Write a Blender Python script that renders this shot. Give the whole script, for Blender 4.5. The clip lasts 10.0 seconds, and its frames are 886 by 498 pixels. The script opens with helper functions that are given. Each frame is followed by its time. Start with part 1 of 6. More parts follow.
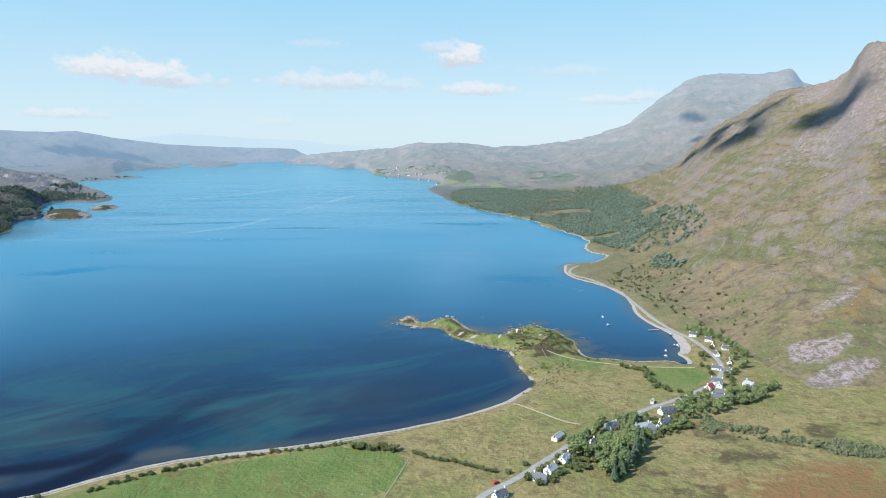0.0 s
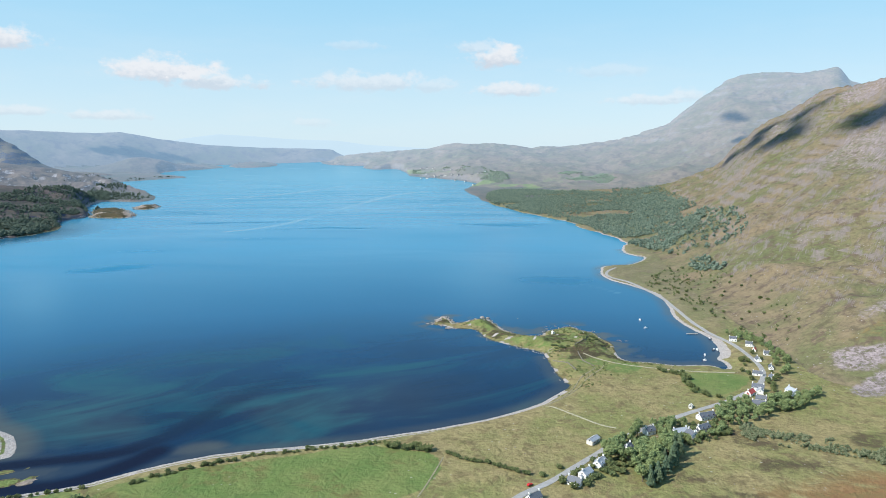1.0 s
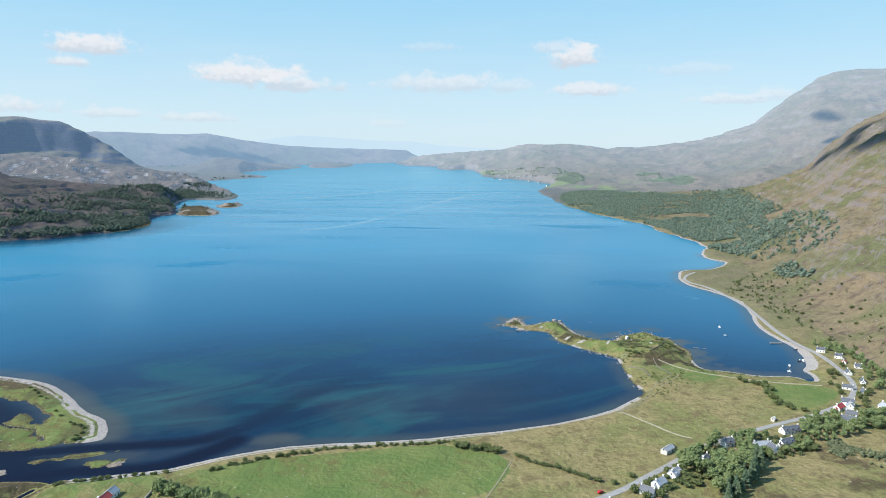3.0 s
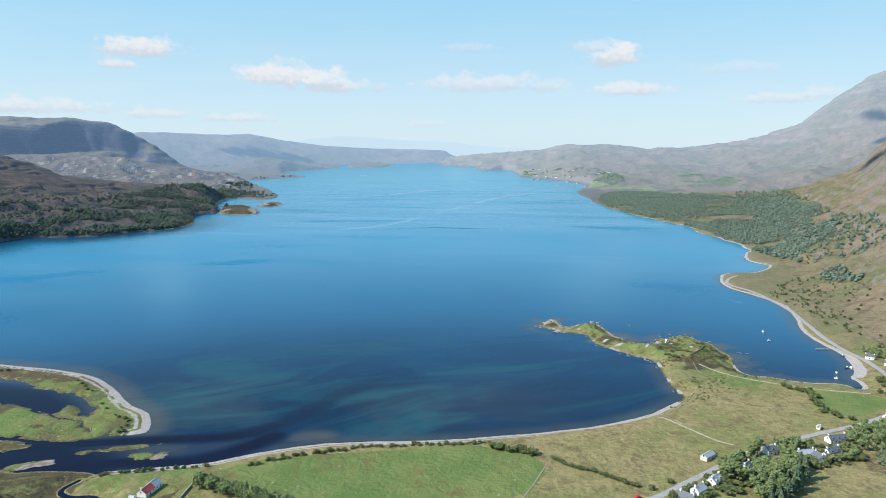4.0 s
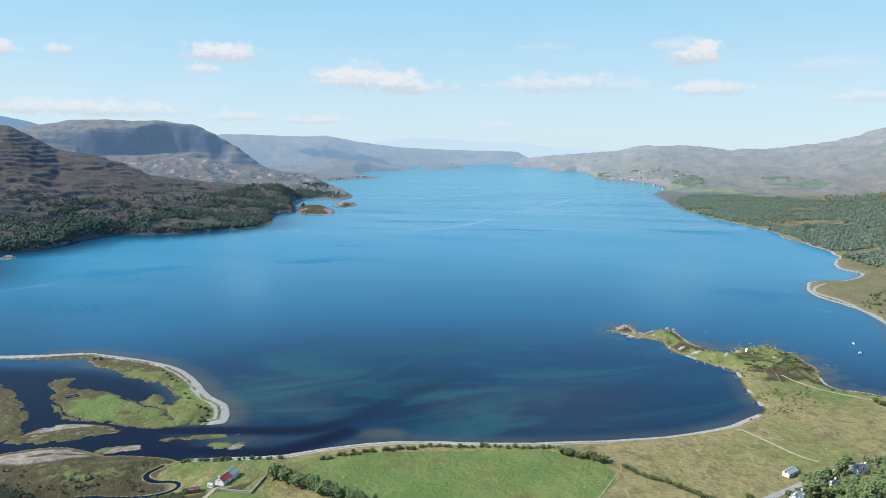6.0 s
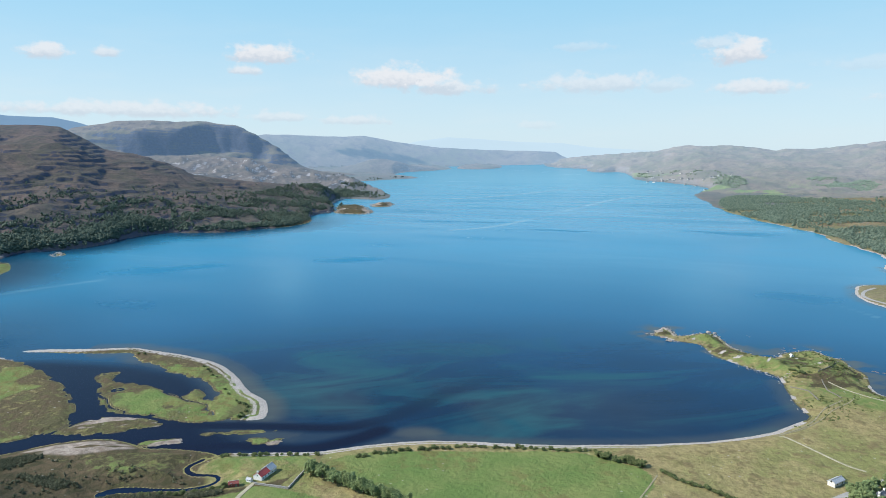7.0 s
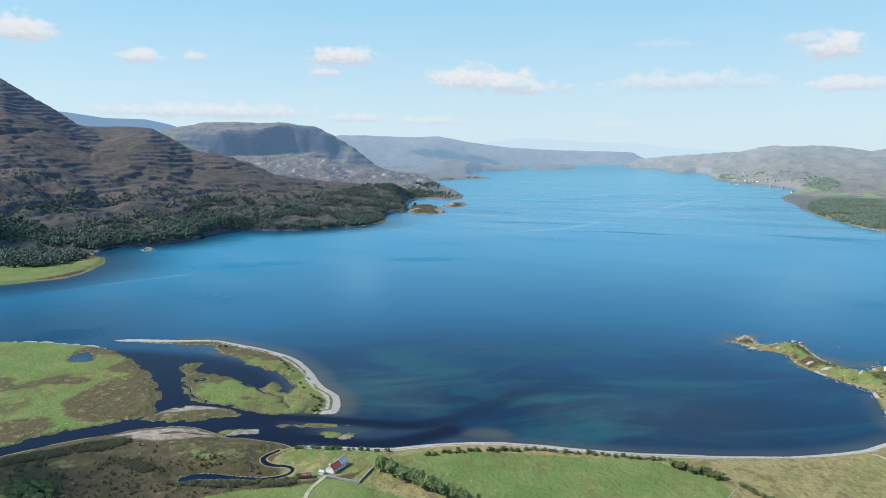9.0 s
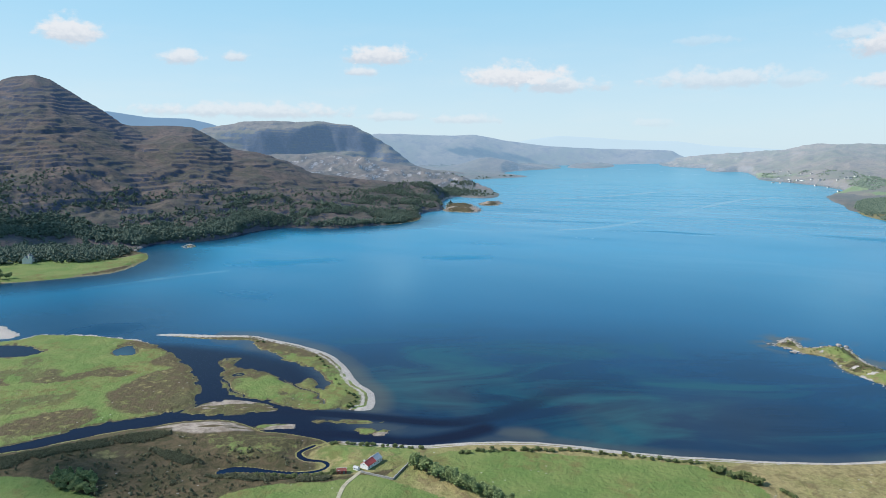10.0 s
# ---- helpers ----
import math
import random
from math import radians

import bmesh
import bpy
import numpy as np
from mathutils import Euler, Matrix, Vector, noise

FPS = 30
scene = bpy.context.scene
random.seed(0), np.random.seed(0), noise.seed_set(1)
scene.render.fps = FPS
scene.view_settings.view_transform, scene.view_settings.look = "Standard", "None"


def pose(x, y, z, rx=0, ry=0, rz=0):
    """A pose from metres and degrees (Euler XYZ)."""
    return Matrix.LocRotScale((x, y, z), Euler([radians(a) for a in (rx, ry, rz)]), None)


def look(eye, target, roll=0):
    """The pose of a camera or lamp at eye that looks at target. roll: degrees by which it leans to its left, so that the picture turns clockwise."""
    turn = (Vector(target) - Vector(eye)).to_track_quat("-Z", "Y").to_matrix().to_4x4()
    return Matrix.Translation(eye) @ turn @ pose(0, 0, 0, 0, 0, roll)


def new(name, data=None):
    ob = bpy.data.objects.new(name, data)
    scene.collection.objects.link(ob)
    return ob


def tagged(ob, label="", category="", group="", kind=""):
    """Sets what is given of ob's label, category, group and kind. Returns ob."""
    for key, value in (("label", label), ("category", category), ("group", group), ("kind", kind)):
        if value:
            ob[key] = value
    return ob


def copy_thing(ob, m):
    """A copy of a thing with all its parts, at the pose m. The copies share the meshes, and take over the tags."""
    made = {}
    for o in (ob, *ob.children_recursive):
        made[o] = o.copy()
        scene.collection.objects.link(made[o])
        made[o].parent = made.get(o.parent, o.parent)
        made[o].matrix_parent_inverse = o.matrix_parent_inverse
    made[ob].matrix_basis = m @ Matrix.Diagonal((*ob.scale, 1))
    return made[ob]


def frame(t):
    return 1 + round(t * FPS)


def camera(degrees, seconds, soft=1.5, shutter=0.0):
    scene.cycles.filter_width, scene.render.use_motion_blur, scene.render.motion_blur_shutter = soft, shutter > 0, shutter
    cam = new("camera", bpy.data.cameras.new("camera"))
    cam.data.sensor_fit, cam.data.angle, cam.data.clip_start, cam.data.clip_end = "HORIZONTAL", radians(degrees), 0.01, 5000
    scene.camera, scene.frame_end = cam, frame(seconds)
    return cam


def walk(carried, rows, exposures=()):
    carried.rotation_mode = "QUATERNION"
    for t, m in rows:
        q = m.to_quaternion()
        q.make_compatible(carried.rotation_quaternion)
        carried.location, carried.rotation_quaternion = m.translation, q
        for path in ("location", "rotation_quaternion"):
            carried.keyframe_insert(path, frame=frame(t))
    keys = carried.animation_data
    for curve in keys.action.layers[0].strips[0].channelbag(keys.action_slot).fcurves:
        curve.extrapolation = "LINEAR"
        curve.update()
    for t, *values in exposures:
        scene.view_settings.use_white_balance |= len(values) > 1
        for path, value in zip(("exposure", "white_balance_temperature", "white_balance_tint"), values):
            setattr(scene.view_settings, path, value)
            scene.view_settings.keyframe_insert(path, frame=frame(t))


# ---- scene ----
# ---------------------------------------------------------------- camera
EYE = 180.0
cam = camera(66.0, 10.0, soft=0.7)
TURNS = [
    (0, 0.000, -8.555, -0.013),
    (0.5, 1.519, -8.527, -0.006),
    (1, 2.997, -8.505, 0.013),
    (1.5, 4.517, -8.464, -0.009),
    (2, 6.106, -8.445, 0.010),
    (2.5, 7.580, -8.444, -0.008),
    (4, 12.267, -8.424, -0.033),
    (4.5, 13.747, -8.395, -0.074),
    (5, 15.338, -8.379, -0.056),
    (5.5, 16.796, -8.344, -0.039),
    (7, 21.431, -8.307, -0.010),
    (7.5, 22.907, -8.310, -0.003),
    (8, 24.477, -8.278, 0.017),
    (8.5, 25.973, -8.247, -0.028),
    (9, 27.555, -8.277, -0.015),
    (9.5, 28.982, -8.343, -0.013),
    (10, 30.530, -8.406, 0.040),
]
walk(cam, [(t, pose(0, 0, EYE, 90 + tilt, lean, turn)) for t, turn, tilt, lean in TURNS],
     exposures=[(0.0, 0.72), (10.0, 0.66)])

# ---------------------------------------------------------------- daylight
SUN_BEARING, SUN_HEIGHT = 116.0, 41.0      # degrees left of the first view, degrees above the horizon


def bearing(a, r, z=0.0):
    return Vector((-r * math.sin(radians(a)), r * math.cos(radians(a)), z))


sun = new("sun", bpy.data.lights.new("sun", "SUN"))
sun.data.energy, sun.data.angle, sun.data.color = 4.2, radians(0.53), (1.0, 0.965, 0.91)
toward = bearing(SUN_BEARING, math.cos(radians(SUN_HEIGHT)), math.sin(radians(SUN_HEIGHT)))
sun.matrix_world = look(toward * 100, (0, 0, 0))


class Nodes:
    """Short hand for wiring a node tree."""

    def __init__(self, tree):
        self.tree = tree
        tree.nodes.clear()

    def add(self, kind, inputs=None, **settings):
        n = self.tree.nodes.new(kind)
        for k, v in settings.items():
            setattr(n, k, v)
        for k, v in (inputs or {}).items():
            if isinstance(v, bpy.types.NodeSocket):
                self.tree.links.new(v, n.inputs[k])
            else:
                n.inputs[k].default_value = v
        return n

    def math(self, op, a, b=0.0, c=0.0, clamp=False):
        return self.add("ShaderNodeMath", {0: a, 1: b, 2: c}, operation=op, use_clamp=clamp).outputs[0]

    def ramp(self, value, lo, hi, a=0.0, b=1.0, smooth=True):
        return self.add("ShaderNodeMapRange", {0: value, 1: lo, 2: hi, 3: a, 4: b},
                        interpolation_type="SMOOTHSTEP" if smooth else "LINEAR").outputs[0]

    def mix(self, f, a, b):
        n = self.add("ShaderNodeMix", data_type="RGBA")
        for i, v in ((0, f), (6, a), (7, b)):
            if isinstance(v, bpy.types.NodeSocket):
                self.tree.links.new(v, n.inputs[i])
            else:
                n.inputs[i].default_value = v if i == 0 else (*v, 1.0)
        return n.outputs[2]

    def noise(self, where, scale, detail=4.0, rough=0.55, warp=0.0):
        return self.add("ShaderNodeTexNoise", {"Vector": where, "Scale": scale, "Detail": detail, "Roughness": rough,
                                               "Distortion": warp}).outputs[0]

    def scaled(self, where, x, y, z):
        return self.add("ShaderNodeVectorMath", {0: where, 1: (x, y, z)}, operation="MULTIPLY").outputs[0]


world = bpy.data.worlds.new("world")
scene.world = world
world.use_nodes = True
w = Nodes(world.node_tree)
sky = w.add("ShaderNodeTexSky", sky_type="NISHITA", sun_disc=False, sun_elevation=radians(SUN_HEIGHT),
            sun_rotation=radians(-SUN_BEARING), altitude=200.0, air_density=1.0, dust_density=0.3, ozone_density=1.0)
way = w.add("ShaderNodeTexCoord").outputs["Generated"]
split = w.add("ShaderNodeSeparateXYZ", {0: way})
lift = w.math("MULTIPLY", w.math("ARCSINE", split.outputs[2]), 180 / math.pi)
side = w.math("MULTIPLY", w.math("ARCTAN2", w.math("MULTIPLY", split.outputs[0], -1.0), split.outputs[1]), 180 / math.pi)
spot = w.add("ShaderNodeCombineXYZ", {0: side, 1: w.math("MULTIPLY", lift, 1.5), 2: 0.0}).outputs[0]
puff = w.noise(spot, 0.6, 6.0, 0.55)
fine = w.noise(spot, 1.7, 5.0, 0.6)
# small fair-weather clouds: bearing, height, half width, half height (degrees), thickness
CLOUDS = [(35.6, 7.3, 2.4, 0.8, 1.0), (37.2, 6.1, 1.4, 0.4, 0.8), (24.6, 5.5, 3.6, 0.95, 1.0), (21.2, 4.9, 3.2, 0.6, 0.8),
          (8.6, 5.1, 4.6, 0.75, 0.62), (4.0, 4.9, 2.0, 0.55, 0.4), (-1.4, 7.1, 1.9, 0.9, 1.0), (0.0, 7.9, 1.6, 0.5, 0.5),
          (-2.6, 4.5, 2.4, 0.55, 0.8), (-13.9, 3.6, 3.0, 0.4, 0.55), (28.6, 2.3, 2.2, 0.4, 0.55), (58.3, 8.1, 1.7, 1.0, 1.0),
          (50.9, 6.8, 1.4, 0.5, 0.9), (47.0, 7.0, 0.8, 0.4, 0.75), (46.0, 2.9, 7.0, 0.6, 0.7), (34.6, 2.5, 2.6, 0.35, 0.5),
          (10.2, 8.0, 1.9, 0.35, 0.28), (-10.3, 5.9, 2.6, 0.5, 0.25), (-16.5, 3.9, 1.4, 0.45, 0.5), (14.0, 1.9, 1.5, 0.4, 0.3)]
cover, shade = 0.0, 0.0
for a, e, wide, tall, thick in CLOUDS:
    dx = w.math("DIVIDE", w.math("SUBTRACT", side, a), wide * 1.25)
    rise = w.math("SUBTRACT", lift, e)
    # flatter below than above
    dy = w.math("DIVIDE", rise, w.ramp(rise, -0.1, 0.1, tall * 0.9, tall * 1.35, False))
    far = w.math("SQRT", w.math("ADD", w.math("MULTIPLY", dx, dx), w.math("MULTIPLY", dy, dy)))
    body = w.math("SUBTRACT", 1.15, w.math("ADD", far, w.math("MULTIPLY", w.math("SUBTRACT", puff, 0.5), 2.0)))
    body = w.math("ADD", body, w.math("MULTIPLY", w.math("SUBTRACT", fine, 0.5), 0.75))
    mass = w.math("MULTIPLY", w.ramp(body, 0.0, 0.7), thick)
    shade = w.math("ADD", shade, w.math("MULTIPLY", w.ramp(mass, 0.0, 0.3), w.math("MAXIMUM", w.math("MINIMUM", dy, 1.0), -1.0)))
    cover = w.math("MAXIMUM", cover, mass)
veil = w.math("MULTIPLY", w.ramp(w.noise(w.scaled(spot, 0.25, 0.8, 1), 0.5, 5.0, 0.55), 0.4, 0.75), w.ramp(lift, 14.0, 2.0, 0.0, 0.16))
SKY = 0.10
# the clear sky, with the pale air of a bright summer day low down
low_air = w.mix(w.ramp(lift, 0.0, 15.0), (3.75, 4.95, 5.75), (2.0, 4.2, 5.75))
air = w.mix(w.ramp(lift, 12.0, 70.0), low_air, (0.9, 2.2, 4.6))
clear = w.mix(0.88, sky.outputs[0], air)
hazed = w.mix(veil, clear, (4.6, 5.2, 5.5))
under = w.ramp(w.math("ADD", shade, w.math("MULTIPLY", w.math("SUBTRACT", fine, 0.5), 1.6)), -0.7, 0.5)
cloud_white = w.mix(under, (3.85, 4.25, 4.8), (5.2, 5.35, 5.6))
sky_all = w.mix(w.math("MULTIPLY", cover, 0.95), hazed, cloud_white)
back = w.add("ShaderNodeBackground", {"Color": sky_all, "Strength": SKY})
w.add("ShaderNodeOutputWorld", {"Surface": back.outputs[0]})

# ---------------------------------------------------------------- plan of the land (metres; shorelines, then ridges)
NORTH_river = [(-450, 165), (-423, 197), (-412, 211), (-403, 230), (-394, 251), (-381, 266), (-374, 278), (-366, 289), (-347, 302), (-327, 302), (-313, 299), (-299, 305), (-275, 309), (-264, 308), (-267, 301), (-268, 295)]
NORTH_beach = [(-265, 311), (-250, 317), (-229, 326), (-211, 334), (-201, 343), (-191, 352), (-174, 363), (-149, 376), (-115, 385), (-81, 395), (-48, 409), (-15, 423), (13, 438)]
NORTH_head = [(42, 461), (57, 481), (72, 501), (67, 514), (64, 528), (62, 549), (59, 573), (58, 586), (44, 598), (29, 609), (9, 627), (3, 645), (-2, 662), (-19, 664), (-28, 666), (-36, 675), (-47, 679), (-43, 698), (-34, 712), (-28, 695), (-23, 684), (-8, 698), (1, 705), (10, 707), (16, 688), (23, 666), (34, 649), (47, 641), (61, 641), (68, 660), (84, 673), (96, 679), (102, 660), (113, 660), (117, 635), (125, 620), (122, 598), (122, 576), (129, 566), (144, 566), (157, 560), (170, 557), (186, 560), (197, 557), (201, 549), (206, 552), (207, 565), (204, 576)]
NORTH_bay = [(213, 589), (219, 611), (219, 624), (219, 649), (211, 677), (209, 720), (214, 751), (219, 794), (221, 839), (205, 882), (183, 920), (174, 958), (182, 1004), (194, 1038), (207, 1044), (236, 1054), (262, 1092), (275, 1127), (265, 1145), (250, 1190), (275, 1261), (281, 1315), (271, 1374), (249, 1449), (234, 1554), (223, 1662), (169, 1756), (121, 1912), (79, 2076), (29, 2218), (-19, 2516), (-61, 2726), (-46, 2928), (20, 3085), (-93, 3320), (-240, 3461), (-365, 3568), (-408, 3839), (-483, 4078), (-604, 3987), (-705, 4099), (-698, 4262), (-783, 4251), (-969, 4303), (-1036, 4440)]
SOUTH_a = [(-1092, 362), (-1013, 425), (-969, 472), (-950, 507), (-921, 562), (-908, 605), (-959, 680), (-1030, 740), (-1077, 742), (-1128, 838), (-1097, 865), (-1082, 893), (-1074, 956), (-1119, 1061), (-1109, 1154), (-1034, 1185), (-971, 1208), (-961, 1280), (-924, 1343), (-926, 1447)]
SOUTH_b = [(-1033, 1646), (-1001, 1699), (-1111, 1887), (-1169, 1949), (-1216, 2068), (-1236, 2179), (-1139, 2166), (-1088, 2209), (-1134, 2353), (-1242, 2505), (-1409, 2688), (-1568, 2774), (-1688, 2896), (-1719, 2980), (-1589, 3037), (-1531, 3177), (-1431, 3298), (-1493, 3392), (-1654, 3466), (-1705, 3639), (-1542, 3872), (-1507, 4036), (-1707, 4205), (-1761, 4431)]
ISL1 = [(-998, 1699), (-1070, 1841), (-1075, 1920), (-1058, 1953), (-987, 1874), (-916, 1768), (-896, 1699), (-931, 1685)]
ISL2 = [(-1030, 1988), (-1023, 2059), (-970, 2025), (-949, 1940), (-988, 1922)]
ISL3 = [(-1520, 4071), (-1487, 4267), (-1345, 4374), (-1227, 4216), (-1279, 4049), (-1421, 3978)]
ROCK = [(-1050, 831), (-1063, 858), (-1028, 835), (-1025, 820)]
MEADOW = [(-784, 255), (-678, 326), (-668, 341), (-675, 355), (-648, 373), (-620, 385), (-574, 395), (-552, 397), (-512, 385), (-483, 374), (-458, 365), (-431, 348), (-407, 333), (-389, 314), (-385, 296), (-394, 280), (-404, 266), (-415, 245), (-422, 224), (-431, 201), (-454, 166)]
GRAVEL = [(-811, 326), (-740, 357), (-723, 356), (-684, 350), (-676, 340), (-682, 328), (-756, 289)]
SPIT = [(-575, 411), (-562, 424), (-520, 443), (-485, 461), (-462, 461), (-419, 460), (-376, 449), (-346, 431), (-319, 406), (-295, 396), (-281, 380), (-273, 366), (-278, 360), (-294, 355), (-305, 344), (-317, 340), (-337, 339), (-358, 338), (-382, 333), (-395, 340), (-416, 357), (-438, 377), (-451, 386), (-455, 399), (-443, 410), (-433, 397), (-430, 383), (-415, 387), (-397, 388), (-373, 382), (-352, 376), (-359, 393), (-351, 395), (-329, 378), (-328, 382), (-343, 400), (-364, 412), (-390, 414), (-413, 418), (-433, 431), (-447, 427), (-465, 438), (-472, 449), (-497, 436), (-536, 423)]
BAR = [(-382, 289), (-386, 303), (-387, 311), (-381, 325), (-364, 332), (-340, 336), (-325, 333), (-341, 316), (-361, 300)]
EYOT1 = [(-299, 328), (-282, 341), (-263, 350), (-250, 354), (-264, 342), (-286, 328)]
EYOT2 = [(-269, 331), (-257, 339), (-242, 343), (-233, 343), (-240, 333), (-253, 327), (-262, 327)]
POND1 = [(-701, 289), (-662, 318), (-642, 327), (-612, 328), (-607, 318), (-622, 297), (-659, 270)]
POND2 = [(-560, 365), (-561, 377), (-546, 375), (-529, 365), (-535, 356), (-550, 359)]
CREEK = [(-269, 300), (-271, 289), (-266, 284), (-259, 283), (-250, 287), (-244, 285), (-243, 278), (-250, 269), (-262, 264), (-276, 258), (-287, 254), (-291, 248)]
CHAN = [(-339, 324), (-292, 345), (-255, 358), (-226, 366), (-206, 378), (-189, 409), (-179, 446), (-166, 481), (-148, 522)]
CHAN_TWO = [(-321, 305), (-284, 311), (-263, 324), (-231, 329), (-214, 339), (-201, 356), (-191, 376)]
ROAD = [(2, 299), (19, 324), (26, 332), (41, 345), (56, 363), (72, 381), (90, 403), (110, 420), (131, 437), (156, 454), (176, 467), (201, 490), (215, 508), (226, 530), (231, 553), (232, 579), (232, 605), (229, 630), (224, 654), (218, 700), (221, 766), (222, 818), (208, 892), (182, 937), (181, 972), (205, 1010)]
TRACK1 = [(48, 456), (63, 440), (79, 420), (89, 416)]
TRACK2 = [(91, 575), (104, 559), (120, 547), (146, 538), (172, 532), (204, 531)]
TRACK3 = [(48, 459), (67, 480), (78, 512), (92, 532), (96, 540)]
TRACK4 = [(-210, 250), (-218, 265), (-219, 275), (-220, 285)]
HILL_A = [(-46.4, 1320, 338), (-40.4, 1404, 355), (-36.2, 1455, 363), (-32.1, 1500, 367), (-31.2, 1564, 373), (-30.6, 1609, 361), (-30.2, 1637, 335), (-29.7, 1678, 321), (-28.8, 1735, 313), (-27.8, 1800, 317), (-26.5, 1894, 318), (-25.4, 1971, 312), (-24.7, 2018, 300), (-23.9, 2073, 286), (-23.2, 2123, 269), (-22.2, 2184, 256), (-21.2, 2244, 233), (-20.8, 2268, 213), (-19.9, 2288, 183), (-19.1, 2304, 138), (-18.5, 2316, 120), (-16.8, 2348, 87), (-15.1, 2380, 57), (-12.8, 2431, 39), (-10.1, 2491, 30), (-7.3, 2511, 22), (-4.5, 2530, 7), (-2.2, 2546, -13)]
HILL_B = [(-33.7, 4530, 270), (-30.9, 4530, 366), (-28.7, 4530, 465), (-27.8, 4530, 524), (-27.2, 4530, 542), (-26.6, 4530, 605), (-26.3, 4530, 618), (-25.3, 4530, 609), (-23.4, 4530, 599), (-21.8, 4530, 608), (-20.2, 4530, 595), (-19.2, 4530, 578), (-18.6, 4530, 539), (-17.4, 4491, 470), (-16.6, 4464, 419), (-15.1, 4418, 316), (-13.6, 4370, 274), (-11.8, 4314, 226), (-10.0, 4257, 198), (-7.3, 4257, 181), (-4.5, 4257, 181), (-1.7, 4257, 192), (1.1, 4257, 202), (3.0, 4348, 185), (4.4, 4414, 163), (6.3, 4500, 152), (8.6, 4601, 141), (10.4, 4629, 122), (12.2, 4657, 100), (13.0, 4669, 81)]
HILL_D1 = [(41.0, 2268, 57), (44.6, 2348, 77), (48.1, 2428, 116), (50.9, 2497, 167), (53.7, 2566, 224), (55.4, 2610, 270), (56.7, 2644, 314), (58.8, 2702, 380), (59.8, 2731, 414), (60.8, 2760, 429), (62.2, 2798, 424), (62.9, 2817, 410), (65.5, 2805, 385), (69.1, 2786, 352), (74.4, 2756, 321), (80.8, 2709, 310)]
HILL_D2 = [(29.8, 2436, 30), (31.7, 2436, 56), (34.5, 2436, 62), (37.3, 2436, 73), (39.1, 2436, 83), (41.4, 2436, 98), (42.8, 2463, 127), (44.1, 2491, 146), (45.8, 2528, 170), (47.6, 2564, 182), (48.8, 2592, 216), (50.4, 2628, 256), (52.5, 2673, 262), (54.1, 2709, 262), (56.0, 2709, 269), (57.9, 2709, 254), (61.1, 2709, 224)]
HILL_E = [(31.4, 3725, 67), (32.8, 3730, 88), (33.5, 3733, 118), (34.9, 3738, 194), (36.8, 3746, 263), (38.1, 3751, 308), (40.9, 3762, 319), (42.7, 3769, 316), (44.4, 3777, 327), (47.0, 3787, 317), (49.6, 3798, 287), (50.9, 3804, 260), (54.1, 3818, 217)]
HILL_K = [(29.8, 3132, 64), (31.7, 3142, 84), (34.5, 3158, 107), (37.3, 3173, 141), (40.9, 3193, 156), (44.5, 3214, 149), (46.3, 3224, 137), (48.0, 3234, 107)]
HILL_F = [(46.2, 4701, 264), (47.9, 4704, 306), (49.2, 4706, 341), (50.8, 4709, 368), (53.6, 4714, 375), (56.3, 4719, 406), (57.8, 4722, 400), (59.6, 4725, 390), (63.0, 4732, 399)]
HILL_G = [(11.0, 4732, 116), (11.7, 4728, 141), (12.1, 4725, 163), (14.7, 4708, 170), (18.2, 4685, 178), (22.3, 4658, 197), (25.1, 4639, 227), (27.9, 4620, 268), (29.8, 4608, 264), (32.6, 4589, 271), (35.8, 4566, 278), (37.2, 4556, 263), (40.9, 4530, 226)]
HILL_J = [(18.4, 4173, 52), (21.7, 4141, 68), (24.1, 4117, 86), (25.2, 4105, 111), (26.6, 4091, 127), (27.5, 4080, 122), (28.8, 4066, 91), (30.8, 4044, 65)]
HILL_H = [(1.9, 4857, 160), (6.0, 4857, 181), (9.2, 4857, 196), (11.7, 4857, 226), (15.2, 4857, 234), (18.3, 4857, 254), (21.0, 4857, 267), (23.7, 4857, 237), (25.1, 4857, 209), (27.4, 4857, 182)]
WOOD_N = [(36, 2674), (188, 2679), (286, 2592), (414, 2277), (503, 2277), (551, 2285), (521, 1945), (482, 1607), (465, 1405), (418, 1294), (352, 1195), (310, 1132), (290, 1224), (269, 1315), (252, 1501), (234, 1625), (181, 1759), (113, 1939), (22, 2242)]
WOOD_N2 = [(307, 1008), (328, 989), (324, 874), (305, 906), (299, 954)]
BUSH_SLOPE = [(207, 890), (301, 1035), (327, 815), (302, 627), (277, 594), (260, 654), (236, 701), (238, 812)]
SCREE_A = [(288, 558), (306, 553), (319, 548), (343, 545), (328, 531), (308, 519), (289, 521), (280, 533)]
SCREE_B = [(271, 495), (293, 512), (317, 516), (341, 520), (343, 514), (321, 500), (287, 481), (272, 480)]
SCREE_C = [(326, 599), (350, 602), (378, 608), (379, 601), (350, 585), (327, 587)]
SCREE_D = [(327, 596), (349, 591), (377, 597), (354, 583), (330, 583)]
RUSTY = [(250, 532), (294, 568), (337, 597), (436, 664), (390, 562), (351, 545), (294, 557), (262, 520)]
